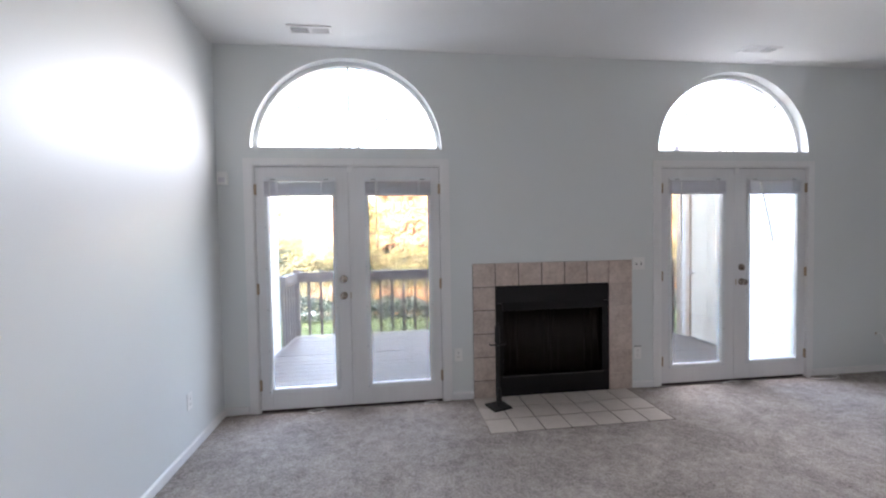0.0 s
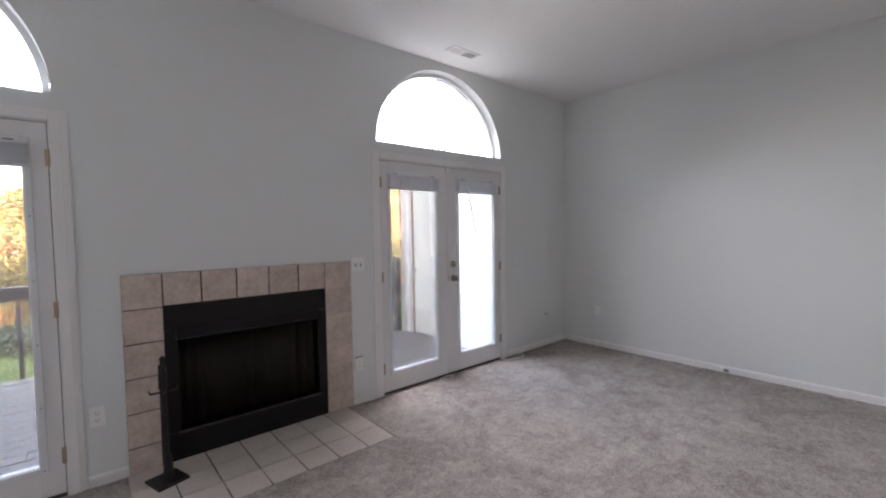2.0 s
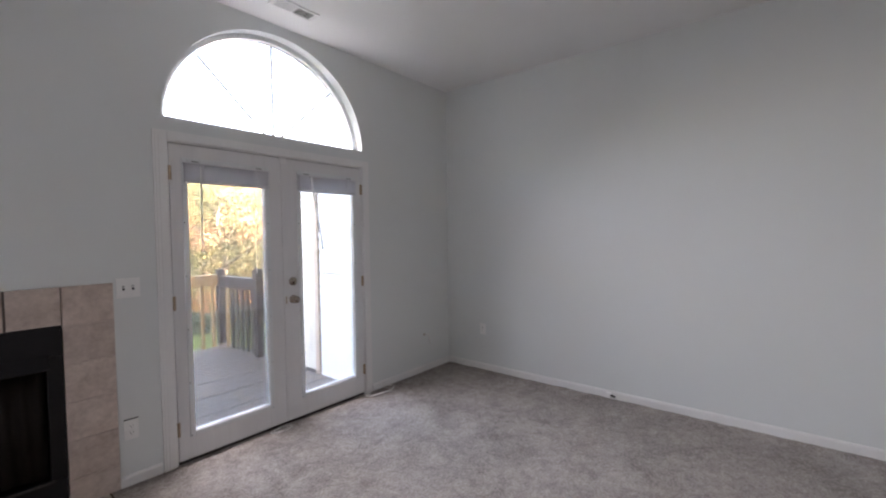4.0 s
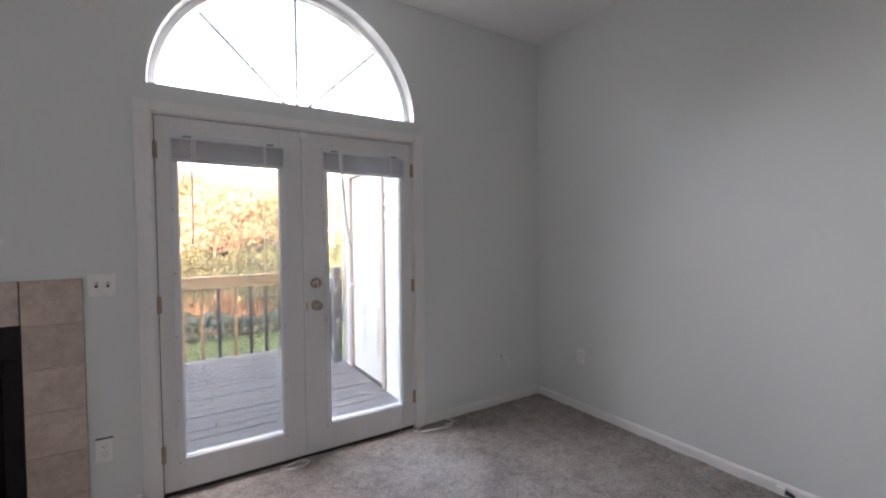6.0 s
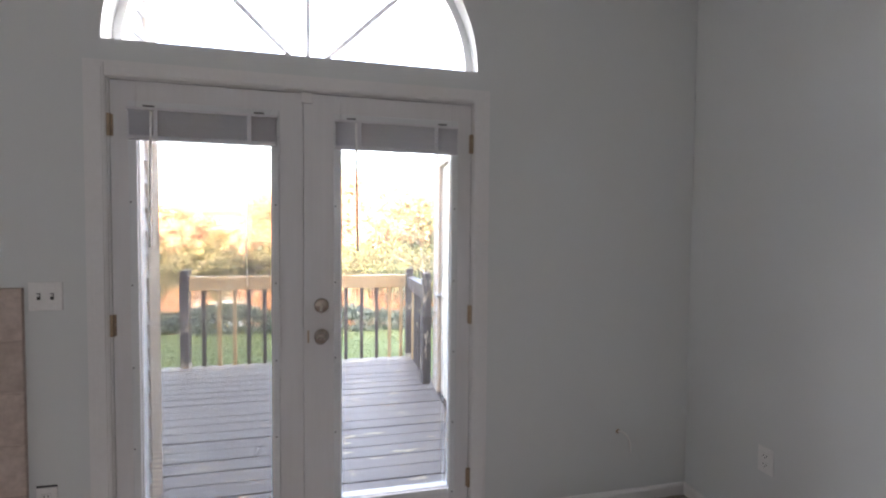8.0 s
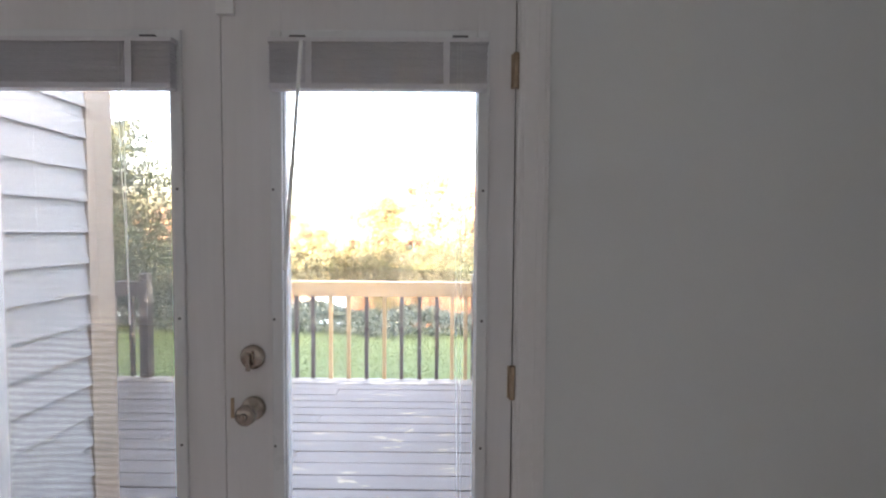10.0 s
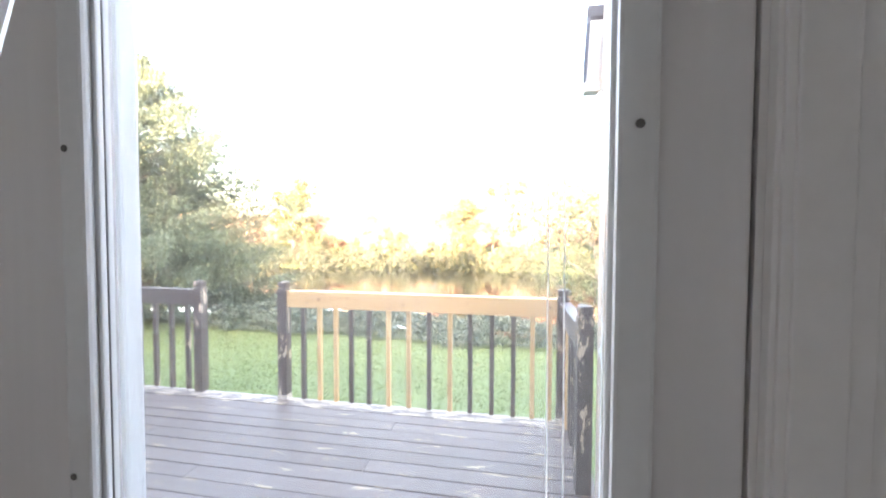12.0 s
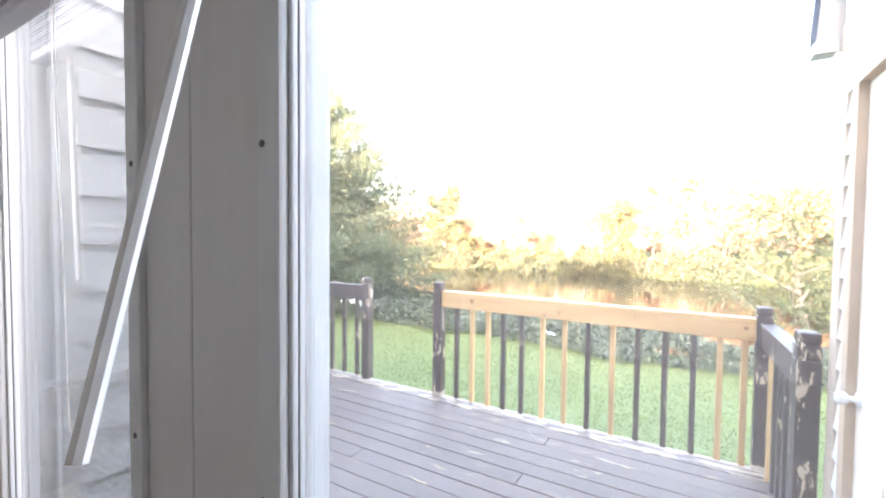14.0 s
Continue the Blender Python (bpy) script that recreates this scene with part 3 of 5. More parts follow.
def door_leaf(c, side, active):
    """One glazed leaf. side: -1 or 1 of the pair; active: it carries knob and deadbolt."""
    x0, x1 = (c - HALF + 0.002, c - 0.012) if side < 0 else (c - 0.010, c + HALF - 0.002)
    leaf = empty("french_door", (0.5 * (x0 + x1), 0, 0))
    hx = x0 if side < 0 else x1                    # hinge edge
    g0, g1 = (x0 + 0.098, x0 + 0.624) if side < 0 else (x1 - 0.616, x1 - 0.098)
    gz0, gz1 = 0.208, 1.96
    off = -leaf.location.x
    w = 0.030                                      # the lite frame's overlap beside the glass

    def sub(nm, bm, mat, parent=None, label="", smooth=False):
        bmesh.ops.translate(bm, verts=bm.verts[:], vec=(off, 0, 0))
        return part(nm, bm, mat, parent or leaf, label, smooth)
    z0, z1 = 0.036, 2.0725
    bm = bmesh.new()
    box(bm, x0, g0, 0, 0.044, z0, z1, 0.002)
    box(bm, g1, x1, 0, 0.044, z0, z1, 0.002)
    box(bm, g0, g1, 0.0005, 0.0435, z0, gz0, 0.0)
    box(bm, g0, g1, 0.0005, 0.0435, gz1, z1, 0.0)
    sub("slab", bm, M_DOOR)
    # raised frame round the glass, inside and outside
    bm = bmesh.new()
    gasket = bmesh.new()
    for target, y0, y1, out, lip, bev in ((bm, -0.009, 0.002, w, 0.002, 0.004), (bm, 0.0025, 0.010, 0.0, 0.006, 0.002), (gasket, 0.0102, 0.0112, 0.0, 0.0062, 0.0),
                                          (bm, 0.0114, 0.018, 0.0, 0.006, 0.001), (bm, 0.028, 0.056, w, 0.001, 0.003)):
        for s, e, p, q in ((g0 - out, g0 + lip, gz0 - out, gz1 + out), (g1 - lip, g1 + out, gz0 - out, gz1 + out),
                           (g0 + lip, g1 - lip, gz0 - out, gz0 + lip), (g0 + lip, g1 - lip, gz1 - lip, gz1 + out)):
            box(target, s, e, y0, y1, p, q, bev)
    lite = sub("lite_frame", bm, M_LITE, label="white moulded frame round the glass")
    sub("gasket", gasket, M_SCREW, lite, "thin grey glazing gasket")
    zs = [1.574 - 0.346 * k for k in range(5)]
    for xs in (g0 - 0.022, g1 + 0.015):
        for z in zs:
            bm = lathe(bmesh.new(), [(0, 0.0038), (0.0015, 0.0038), (0.002, 0.003)], (xs + off, -0.0085, z), (0, -1, 0), 8)
            part("screw", bm, M_SCREW, leaf)
    p = sub("pane", boxbm(g0, g1, 0.020, 0.026, gz0, gz1), M_GLASS)
    p.visible_shadow = False
    for z in (1.886, 1.062, 0.25):
        bm = rod(bmesh.new(), (hx, -0.010, z - 0.045), (hx, -0.010, z + 0.045), 0.0075)
        box(bm, hx - 0.012, hx + 0.012, -0.0045, 0.001, z - 0.044, z + 0.044)
        sub("hinge", bm, M_BRASS, label="aged brass butt hinge")
    if active:
        ax = (x1 - 0.055) if side < 0 else (x0 + 0.077)
        knob_parts(leaf, ax + off, 1 if side < 0 else -1)
    part("door_sweep", boxbm(x0 + off, x1 + off, 0.008, 0.036, 0.013, 0.036), M_GAP, leaf)
    word = "with satin nickel knob and deadbolt" if active else "without a knob"
    return tagged(leaf, "closed white full-glass french door " + word, "door", "french doors"), (g0, g1)


def mini_blind(g0, g1, wand_x, lean, cord_x=None, drop=1.0, wand_y=-0.032, r=0.0042):
    """A vinyl mini blind pulled all the way up at the head of the glass."""
    b = empty("mini_blind", (0.5 * (g0 + g1), -0.012, 1.95))
    tagged(b, "white vinyl mini blind raised to the top of the door glass", "blind", "door blinds")
    w = 0.5 * (g1 - g0) + 0.024
    part("headrail", boxbm(-w, w, -0.026, 0.002, -0.004, 0.008, bevel=0.002), M_TAPE, b)
    slat = None
    for k in range(21):
        z = -0.010 - 0.0048 * k
        if slat is None:
            bm = bmesh.new()
            prof = [(-0.025, 0.0), (-0.012, 0.0018), (0.001, 0.0), (0.001, 0.0022), (-0.012, 0.004), (-0.025, 0.0022)]
            va = [bm.verts.new((-w + 0.004, y, q)) for y, q in prof]
            vb = [bm.verts.new((w - 0.004, y, q)) for y, q in prof]
            bm.faces.new(va); bm.faces.new(vb[::-1])
            for i in range(6):
                bm.faces.new((va[i], vb[i], vb[(i + 1) % 6], va[(i + 1) % 6]))
            slat = part("slat", bm, M_SLAT, b)
            slat.location.z = z
        else:
            shared("slat", slat.data, b, (0.0015 * math.sin(k * 2.4), 0.0012 * math.sin(k * 1.7), z))
    part("bottom_rail", boxbm(-w + 0.003, w - 0.003, -0.027, 0.002, -0.122, -0.107, bevel=0.003), M_SLAT, b)
    for u in (-0.62, 0.62):
        part("ladder_tape", boxbm(u * w - 0.008, u * w + 0.008, -0.0295, -0.0280, -0.120, -0.004), M_TAPE, b)
        part("bracket", boxbm(u * w * 1.2 - 0.02, u * w * 1.2 + 0.02, -0.010, 0.006, 0.016, 0.020), M_SCREW, b)
    x = wand_x - b.location.x
    bm = rod(bmesh.new(), (x, wand_y, -0.01), (x + lean[0], wand_y + lean[1], -0.012 + lean[2]), r, seg=8)
    part("wand", bm, M_PLASTIC, b, "clear white plastic tilt wand")
    part("wand_hook", rod(bmesh.new(), (x, -0.018, 0.001), (x, wand_y - 0.003, -0.012), 0.0015, seg=6), M_SCREW, b)
    if cord_x:
        u = cord_x - b.location.x
        for k in (0, 1):
            cord("cord", [(u - 0.008 * k, -0.03, -0.01), (u + 0.004 - 0.012 * k, -0.034, -0.6 * drop), (u + (0.008 - 0.008 * k) * drop, -0.03, -1.3 * drop), (u + (0.014 - 0.006 * k) * drop, -0.028, -1.925 * drop)], 0.00045, M_CORD, b)


LEAVES = []
for i, c in enumerate(DOORS):
    arch_window("window_%d" % (i + 1), c)
    door_frame("door_frame_%d" % (i + 1), c)
    for side in (-1, 1):
        LEAVES.append(door_leaf(c, side, (i == 0) == (side < 0))[1])
mini_blind(*LEAVES[0], LEAVES[0][0] + 0.03, (0.0, -0.01, -0.45))
mini_blind(*LEAVES[1], LEAVES[1][0] + 0.07, (0.005, -0.01, -0.55))
mini_blind(*LEAVES[2], LEAVES[2][0] + 0.07, (-0.005, -0.012, -0.55), LEAVES[2][1] - 0.10, 0.38)
mini_blind(*LEAVES[3], 4.812, (0.006, -0.133, -0.562), LEAVES[3][1] - 0.047, 1.0, -0.040, 0.0050)


def plane_y(x0, x1, y, z0, z1):
    bm = bmesh.new()
    bm.faces.new([bm.verts.new(p) for p in ((x0, y, z0), (x1, y, z0), (x1, y, z1), (x0, y, z1))])
    return bm


def insect_screen(g0, g1):
    """A framed screen set outside a fixed leaf."""
    o = empty("insect_screen", (0.5 * (g0 + g1), 0.108, 0.03))
    tagged(o, "grey insect screen in a thin frame outside the fixed door leaf", "screen", "door screens")
    w = 0.5 * (g1 - g0) + 0.075
    mesh = part("mesh", plane_y(-w, w, 0.0, 0.02, 2.0), M_SCREEN, o, "fine woven grey mesh")
    mesh.visible_shadow = False
    for a in ((-w - 0.022, -w, 0.0, 2.02), (w, w + 0.022, 0.0, 2.02)):
        part("frame_post", boxbm(a[0], a[1], -0.008, 0.008, a[2], a[3], bevel=0.002), M_LITE, o)
    for a in ((-w, w, 0.0, 0.022), (-w, w, 1.998, 2.02)):
        part("frame_bar", boxbm(a[0], a[1], -0.008, 0.008, a[2], a[3], bevel=0.002), M_LITE, o)


for k in (1, 2):
    insect_screen(*LEAVES[k])

# ---- fireplace ----
def fireplace():
    f = empty("fireplace", (2.752, 0, 0))
    tagged(f, "black metal firebox with a beige stone tile surround", "fireplace")
    cx = 2.752
    x0, x1, zt = 2.010 - cx, 3.516 - cx, 1.224
    o0, o1, oz = 2.213 - cx, 3.292 - cx, 1.02
    # mortar bed behind the tiles
    bm = bmesh.new()
    box(bm, x0, o0, -0.009, -0.0005, 0.0, zt)
    box(bm, o0, o1, -0.009, -0.0005, oz, zt)
    part("mortar", bm, M_GROUT, f)
    part("pale_mortar", boxbm(o1, x1, -0.012, -0.0005, 0.0, zt), M_TILE, f, "pale grout between the tiles")
    rnd = random.Random(5)

    def tile(a, b, c, d):
        part("tile", boxbm(a, b, -0.016 - 0.001 * rnd.random(), -0.008, c, d, bevel=0.002), M_TILE, f)
    g = 0.005
    for i in range(7):
        q = (o1 - o0) / 5
        a, b = o0 + (i - 1) * q + g, o0 + i * q - g
        if i == 6:
            a, b = o1 + 0.002, x1
        if i == 0:
            a, b = x0, o0 - 0.002
        tile(a, b, oz + 0.002 if 0 < i < 6 else zt - 0.206, zt)
    for a, b in ((x0, o0 - 0.002), (o1 + 0.002, x1)):
        z = zt - 0.21
        while z > 0.02:
            tile(a, b, max(0.012, z - 0.206) + 0.001, z - 0.003)
            z -= 0.21
    # steel face: top hood, louvre slots, side stiles, bottom panel
    y0, y1 = -0.014, 0.02
    for nm, xa, xb, za, zb in (("top_panel", o0 + 0.003, o1 - 0.003, 0.862, oz - 0.003), ("side_panel", o0 + 0.003, o0 + 0.07, 0.202, 0.86),
                               ("side_panel", o1 - 0.07, o1 - 0.003, 0.202, 0.86), ("bottom_panel", o0 + 0.003, o1 - 0.003, 0.014, 0.20)):
        part(nm, boxbm(xa, xb, y0, y1, za, zb, bevel=0.003), M_BLACK, f, "matt black steel panel")
    bm = bmesh.new()
    prof = [(-0.014, 0.815), (-0.055, 0.80), (-0.055, 0.81), (-0.014, 0.87)]
    va = [bm.verts.new((o0 + 0.06, y, z)) for y, z in prof]
    vb = [bm.verts.new((o1 - 0.06, y, z)) for y, z in prof]
    bm.faces.new(va); bm.faces.new(vb[::-1])
    for i in range(4):
        bm.faces.new((va[i], vb[i], vb[(i + 1) % 4], va[(i + 1) % 4]))
    part("hood", bm, M_BLACK, f)
    part("ledge", boxbm(o0 + 0.06, o1 - 0.06, -0.030, -0.0145, 0.196, 0.208, bevel=0.002), M_LITLEDGE, f, "steel ledge coloured lighter where it catches light")
    # mesh curtain rod and firebox
    part("curtain_rod", rod(bmesh.new(), (o0 + 0.07, 0.03, 0.83), (o1 - 0.07, 0.03, 0.83), 0.006), M_BLACK, f)
    for a, b in ((o0 + 0.072, -0.004), (0.004, o1 - 0.072)):
        bm = bmesh.new()
        rows = []
        for k in range(61):
            x = a + (b - a) * k / 60
            y = 0.050 + 0.008 * math.sin(x * 62 + 2.2 * math.sin(x * 17)) + 0.004 * math.sin(x * 41)
            rows.append([bm.verts.new((x, y + e, z)) for e, z in ((0, 0.212), (0.004, 0.212), (0.004, 0.826), (0, 0.826))])
        for g, h in zip(rows, rows[1:]):
            for i in range(4):
                bm.faces.new((g[i], h[i], h[(i + 1) % 4], g[(i + 1) % 4]))
        bm.faces.new(rows[0]); bm.faces.new(rows[-1][::-1])
        part("spark_curtain", bm, M_CURTAIN, f, "folded dark metal mesh curtain", True)
    d = 0.50
    q = 0.16
    part("firebox_back", boxbm(o0 + 0.02 + q, o1 - 0.02 - q, d, d + 0.05, 0.1, 0.95), M_SOOT, f, "soot-darkened firebrick")
    va = [(o0 + 0.02, 0.02), (o0 + 0.02 + q, d), (o0 - 0.03 + q, d + 0.05), (o0 - 0.03, 0.02)]
    for m in (1, -1):
        bm = bmesh.new()
        lo = [bm.verts.new((x if m > 0 else -x, y, 0.1)) for x, y in va]
        hi = [bm.verts.new((x if m > 0 else -x, y, 0.95)) for x, y in va]
        bm.faces.new(lo); bm.faces.new(hi[::-1])
        for i in range(4):
            bm.faces.new((lo[i], hi[i], hi[(i + 1) % 4], lo[(i + 1) % 4]))
        part("firebox_side", bm, M_SOOT, f)
    part("firebox_floor", boxbm(o0, o1, 0.0205, d + 0.05, 0.05, 0.1), M_SOOT, f)
    part("firebox_top", boxbm(o0, o1, 0.0205, d + 0.05, 0.95, 1.0), M_SOOT, f)
    brick = None
    w = o1 - o0 - 0.04 - 2 * q
    for r in range(9):
        for k in range(4):
            x = -w / 2 + (k + 0.5 + (0.5 if r % 2 else 0)) * w / 4
            if x > w / 2:
                continue
            if brick is None:
                brick = part("brick", boxbm(-w / 8 + 0.004, w / 8 - 0.004, -0.010, 0.0, 0, 0.064), M_SOOT, f)
                brick.location = (x, d, 0.16 + r * 0.072)
            else:
                shared("brick", brick.data, f, (x, d, 0.16 + r * 0.072))
    grate = bmesh.new()
    for k in range(7):
        x = -0.24 + k * 0.08
        rod(grate, (x, 0.10, 0.19), (x, 0.38, 0.19), 0.008, seg=8)
        rod(grate, (x, 0.10, 0.19), (x, 0.08, 0.25), 0.008, seg=8)
    for y in (0.16, 0.32):
        rod(grate, (-0.27, y, 0.182), (0.27, y, 0.182), 0.008, seg=8)
        for x in (-0.25, 0.25):
            rod(grate, (x, y, 0.12), (x, y, 0.182), 0.008, seg=8)
    part("grate", grate, M_IRON, f)


fireplace()


def hearth():
    h = empty("hearth", (2.73, -0.35, 0.009))
    tagged(h, "low hearth of square cream ceramic tiles with dark grout", "hearth")
    x0, x1, y0, y1 = 1.992 - 2.73, 3.462 - 2.73, -0.690 + 0.35, -0.010 + 0.35
    part("mortar", boxbm(x0 + 0.004, x1 - 0.004, y0 + 0.004, y1 - 0.002, -0.002, 0.008), M_GROUT, h)
    px, py = (x1 - x0) / 7, (y1 - y0) / 3
    me = None
    for i in range(7):
        for j in range(3):
            at = (x0 + (i + 0.5) * px, y0 + (j + 0.5) * py, 0)
            if me is None:
                t = part("tile", boxbm(-px / 2 + 0.005, px / 2 - 0.005, -py / 2 + 0.005, py / 2 - 0.005, 0.004, 0.0135, bevel=0.002), M_HTILE, h)
                t.location = at
                me = t.data
            else:
                shared("tile", me, h, at)
    part("edge_strip", boxbm(x1 + 0.0005, x1 + 0.007, y0 - 0.003, y1, 0.0, 0.012, bevel=0.002), M_NICKEL, h, "thin metal edge strip")


hearth()


def tool_stand():
    t = empty("fireplace_tools", (2.17, -0.235, 0.0225))
    tagged(t, "black wrought iron fireplace tool stand on the hearth tiles", "fireplace tools")
    part("base_plate", boxbm(-0.085, 0.085, -0.085, 0.085, 0.0, 0.016, bevel=0.005), M_IRON, t).rotation_euler.z = 0.3
    bm = rod(bmesh.new(), (0, 0, 0.016), (0, 0, 0.66), 0.011)
    lathe(bm, [(0.0, 0.02), (0.012, 0.022), (0.02, 0.011)], (0, 0, 0.016), (0, 0, 1), 12)
    part("post", bm, M_IRON, t)
    bm = bmesh.new()
    rod(bm, (-0.065, 0, 0.53), (0.065, 0, 0.53), 0.006)
    for k in (-1, 1):
        rod(bm, (k * 0.065, 0, 0.53), (k * 0.072, 0, 0.552), 0.005, 0.003, 8)
    rod(bm, (0, -0.055, 0.53), (0, 0.055, 0.53), 0.006)
    part("cross_hook", bm, M_IRON, t)
    part("finial", lathe(bmesh.new(), [(0, 0.010), (0.02, 0.016), (0.07, 0.013), (0.085, 0.017), (0.10, 0.006)], (0, 0, 0.64), (0, 0, 1), 12), M_IRON, t)
    for nm, x, y in (("poker", -0.014, 0.006), ("shovel", 0.014, 0.008), ("brush", 0.002, -0.016)):
        bm = rod(bmesh.new(), (x, y, 0.10), (x * 0.9, y * 0.9, 0.56), 0.0062, seg=8)
        rod(bm, (x * 0.9, y * 0.9, 0.55), (x * 0.9, y * 0.9, 0.69), 0.012, 0.009, 8)
        if nm == "poker":
            rod(bm, (x, y, 0.10), (x + 0.02, y - 0.01, 0.07), 0.006, 0.002, 8)
        elif nm == "shovel":
            box(bm, x - 0.024, x + 0.018, y - 0.007, y + 0.005, 0.05, 0.15, 0.004)
        else:
            rod(bm, (x, y, 0.04), (x, y, 0.17), 0.026, 0.015, 12)
        part(nm, bm, M_IRON, t)


tool_stand()


# ---- outside: walls of the deck, closets, chimney ----
DECK = -0.07


def siding_wall(name, label, axis, plane, sign, runs, clad, t=0.14):
    """A clad wall. runs: stretches (a, b, z0, z1 at a, z1 at b) along the wall that carry lap boards."""
    w = empty(name, (plane, 0, 0) if axis == "y" else (0, plane, 0))
    tagged(w, label, "wall", kind="structure")
    for a, b, z0, za, zb in runs:
        bm = bmesh.new()
        pts = [(a, z0), (b, z0), (b, zb), (a, za)]
        prism(bm, pts, 0, 1)
        for v in bm.verts:
            s, d, z = v.co
            dd = -sign * (t if d > 0.5 else 0.0)
            v.co = (dd, s, z) if axis == "y" else (s, dd, z)
        part("sheathing", bm, clad, w)
        e = 0.127
        me = None
        z = z0
        L = b - a
        while z + e < min(za, zb) + 0.001:
            if me is None:
                bm = bmesh.new()
                prof = [(0.001, -0.012), (0.021, -0.012), (0.0025, e), (0.001, e)]
                ends = [[bm.verts.new(((sign * d, s, q) if axis == "y" else (s, sign * d, q))) for d, q in prof] for s in (0, L)]
                bm.faces.new(ends[0]); bm.faces.new(ends[1][::-1])
                for i in range(4):
                    bm.faces.new((ends[0][i], ends[1][i], ends[1][(i + 1) % 4], ends[0][(i + 1) % 4]))
                ob = part("siding_board", bm, clad, w)
                me = ob.data
                ob.location = (0, a, z + 0.012) if axis == "y" else (a, 0, z + 0.012)
            else:
                shared("siding_board", me, w, (0, a, z + 0.012) if axis == "y" else (a, 0, z + 0.012))
            z += e
    return w


XC, YC = 5.62, 2.185                               # closet face and far corner
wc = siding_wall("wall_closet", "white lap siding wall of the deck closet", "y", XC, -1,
                 [(T, 1.015, DECK, 2.315, 2.315), (1.985, YC - 0.085, DECK, 2.315, 2.315), (1.015, 1.985, 2.15, 2.315, 2.315)], M_SIDING_LIT)
bm = boxbm(-0.022, 0.10, YC - 0.085, YC + 0.02, DECK, 2.40, bevel=0.003)
part("corner_board", bm, M_EXTRIM, wc, "tan painted corner board")
part("end_sheathing", boxbm(0.10, 1.9, YC - 0.12, YC, -0.5, 2.40), M_SIDING, wc)
part("skirt", boxbm(-0.004, 0.10, T, YC, -0.5, DECK - 0.001), M_SIDING, wc)


def closet_door():
    d = empty("closet_door", (XC - 0.008, 1.515, DECK))
    tagged(d, "closed cream six-panel closet door with a white knob", "door")
    h = 2.19
    y0, y1 = -0.455, 0.455
    part("slab", boxbm(0.012, 0.052, y0 + 0.045, y1 - 0.045, 0.02, h - 0.045, bevel=0.002), M_CLOSET, d)
    for a, b in ((y0 - 0.028, y0 + 0.042), (y1 - 0.042, y1 + 0.028)):
        part("frame_post", boxbm(-0.020, 0.10, a, b, 0.0, h + 0.02, bevel=0.003), M_FRAMEWOOD, d, "worn brown-stained door frame")
    part("frame_head", boxbm(-0.020, 0.10, y0 + 0.042, y1 - 0.042, h - 0.042, h + 0.02, bevel=0.003), M_FRAMEWOOD, d, "worn brown-stained door frame")
    for z0, z1 in ((0.22, 0.80), (0.95, 1.55), (1.68, 2.02)):
        for a, b in ((-0.31, -0.05), (0.05, 0.31)):
            bm = bmesh.new()
            box(bm, 0.006, 0.0125, a, b, z0, z1, 0.004)
            box(bm, 0.000, 0.008, a + 0.035, b - 0.035, z0 + 0.035, z1 - 0.035, 0.006)
            part("panel", bm, M_CLOSET, d)
    bm = lathe(bmesh.new(), [(0, 0.03), (0.006, 0.03), (0.010, 0.012), (0.03, 0.011), (0.038, 0.022), (0.06, 0.026), (0.068, 0.018)], (0.012, 0.375, 0.95), (-1, 0, 0))
    part("knob", bm, M_PLASTIC, d, "round white knob", True)
    part("sill", boxbm(-0.015, 0.08, y0, y1, 0.0, 0.02), M_GAP, d)


closet_door()


def closet_roof():
    r = empty("closet_roof", (XC, 0, 0))
    tagged(r, "steep shingled closet roof with dark edge and white rake board", "roof", kind="structure")

    def slab(x0, x1, y0, y1, z1, s, th):
        """A sloping slab whose low edge is at y1, z1."""
        bm = bmesh.new()
        v = [bm.verts.new((x, y, z1 + (y1 - y) * s + d)) for d in (0, th) for x, y in ((x0, y0), (x1, y0), (x1, y1), (x0, y1))]
        for q in ((0, 3, 2, 1), (4, 5, 6, 7), (0, 1, 5, 4), (1, 2, 6, 5), (2, 3, 7, 6), (3, 0, 4, 7)):
            bm.faces.new([v[i] for i in q])
        return bm
    part("shingles", slab(-0.114, 2.0, 2.13, 2.30, 2.36, 1.9, 0.06), M_ROOF, r)
    # flat top coloured white so that it melts into the bright sky
    part("upper_shingles", slab(-0.002, 2.0, T, 2.13, 2.318, 0.0, 0.02), M_SIDING_LIT, r)
    part("drip_edge", slab(-0.118, -0.098, 2.13, 2.272, 2.382, 1.9, 0.05), M_GUTTER, r, "dark blue-grey metal edge")
    part("soffit", slab(-0.029, 1.95, 2.1305, 2.285, 2.318, 1.9, 0.04), M_TRIM, r, "white soffit")
    part("eave_return", boxbm(-0.116, -0.031, 2.20, 2.300, 2.300, 2.352, bevel=0.004), M_SIDING, r, "pale grey eave return")
    part("gable_end", boxbm(-0.028, 1.95, 2.112, 2.128, 2.34, 2.74), M_SIDING_LIT, r, "white siding")
    part("rake_board", slab(-0.097, -0.030, 2.13, 2.29, 2.315, 1.9, 0.04), M_TRIM, r, "white rake board")


closet_roof()

XN = -0.25
wl = siding_wall("wall_neighbour", "white lap siding wall closing the deck", "y", XN, 1, [(T, 2.33, DECK, 2.6, 2.6)], M_SIDING_LIT)
part("corner_board", boxbm(-0.10, 0.022, 2.33, 2.43, -0.5, 2.6, bevel=0.003), M_SIDING, wl)

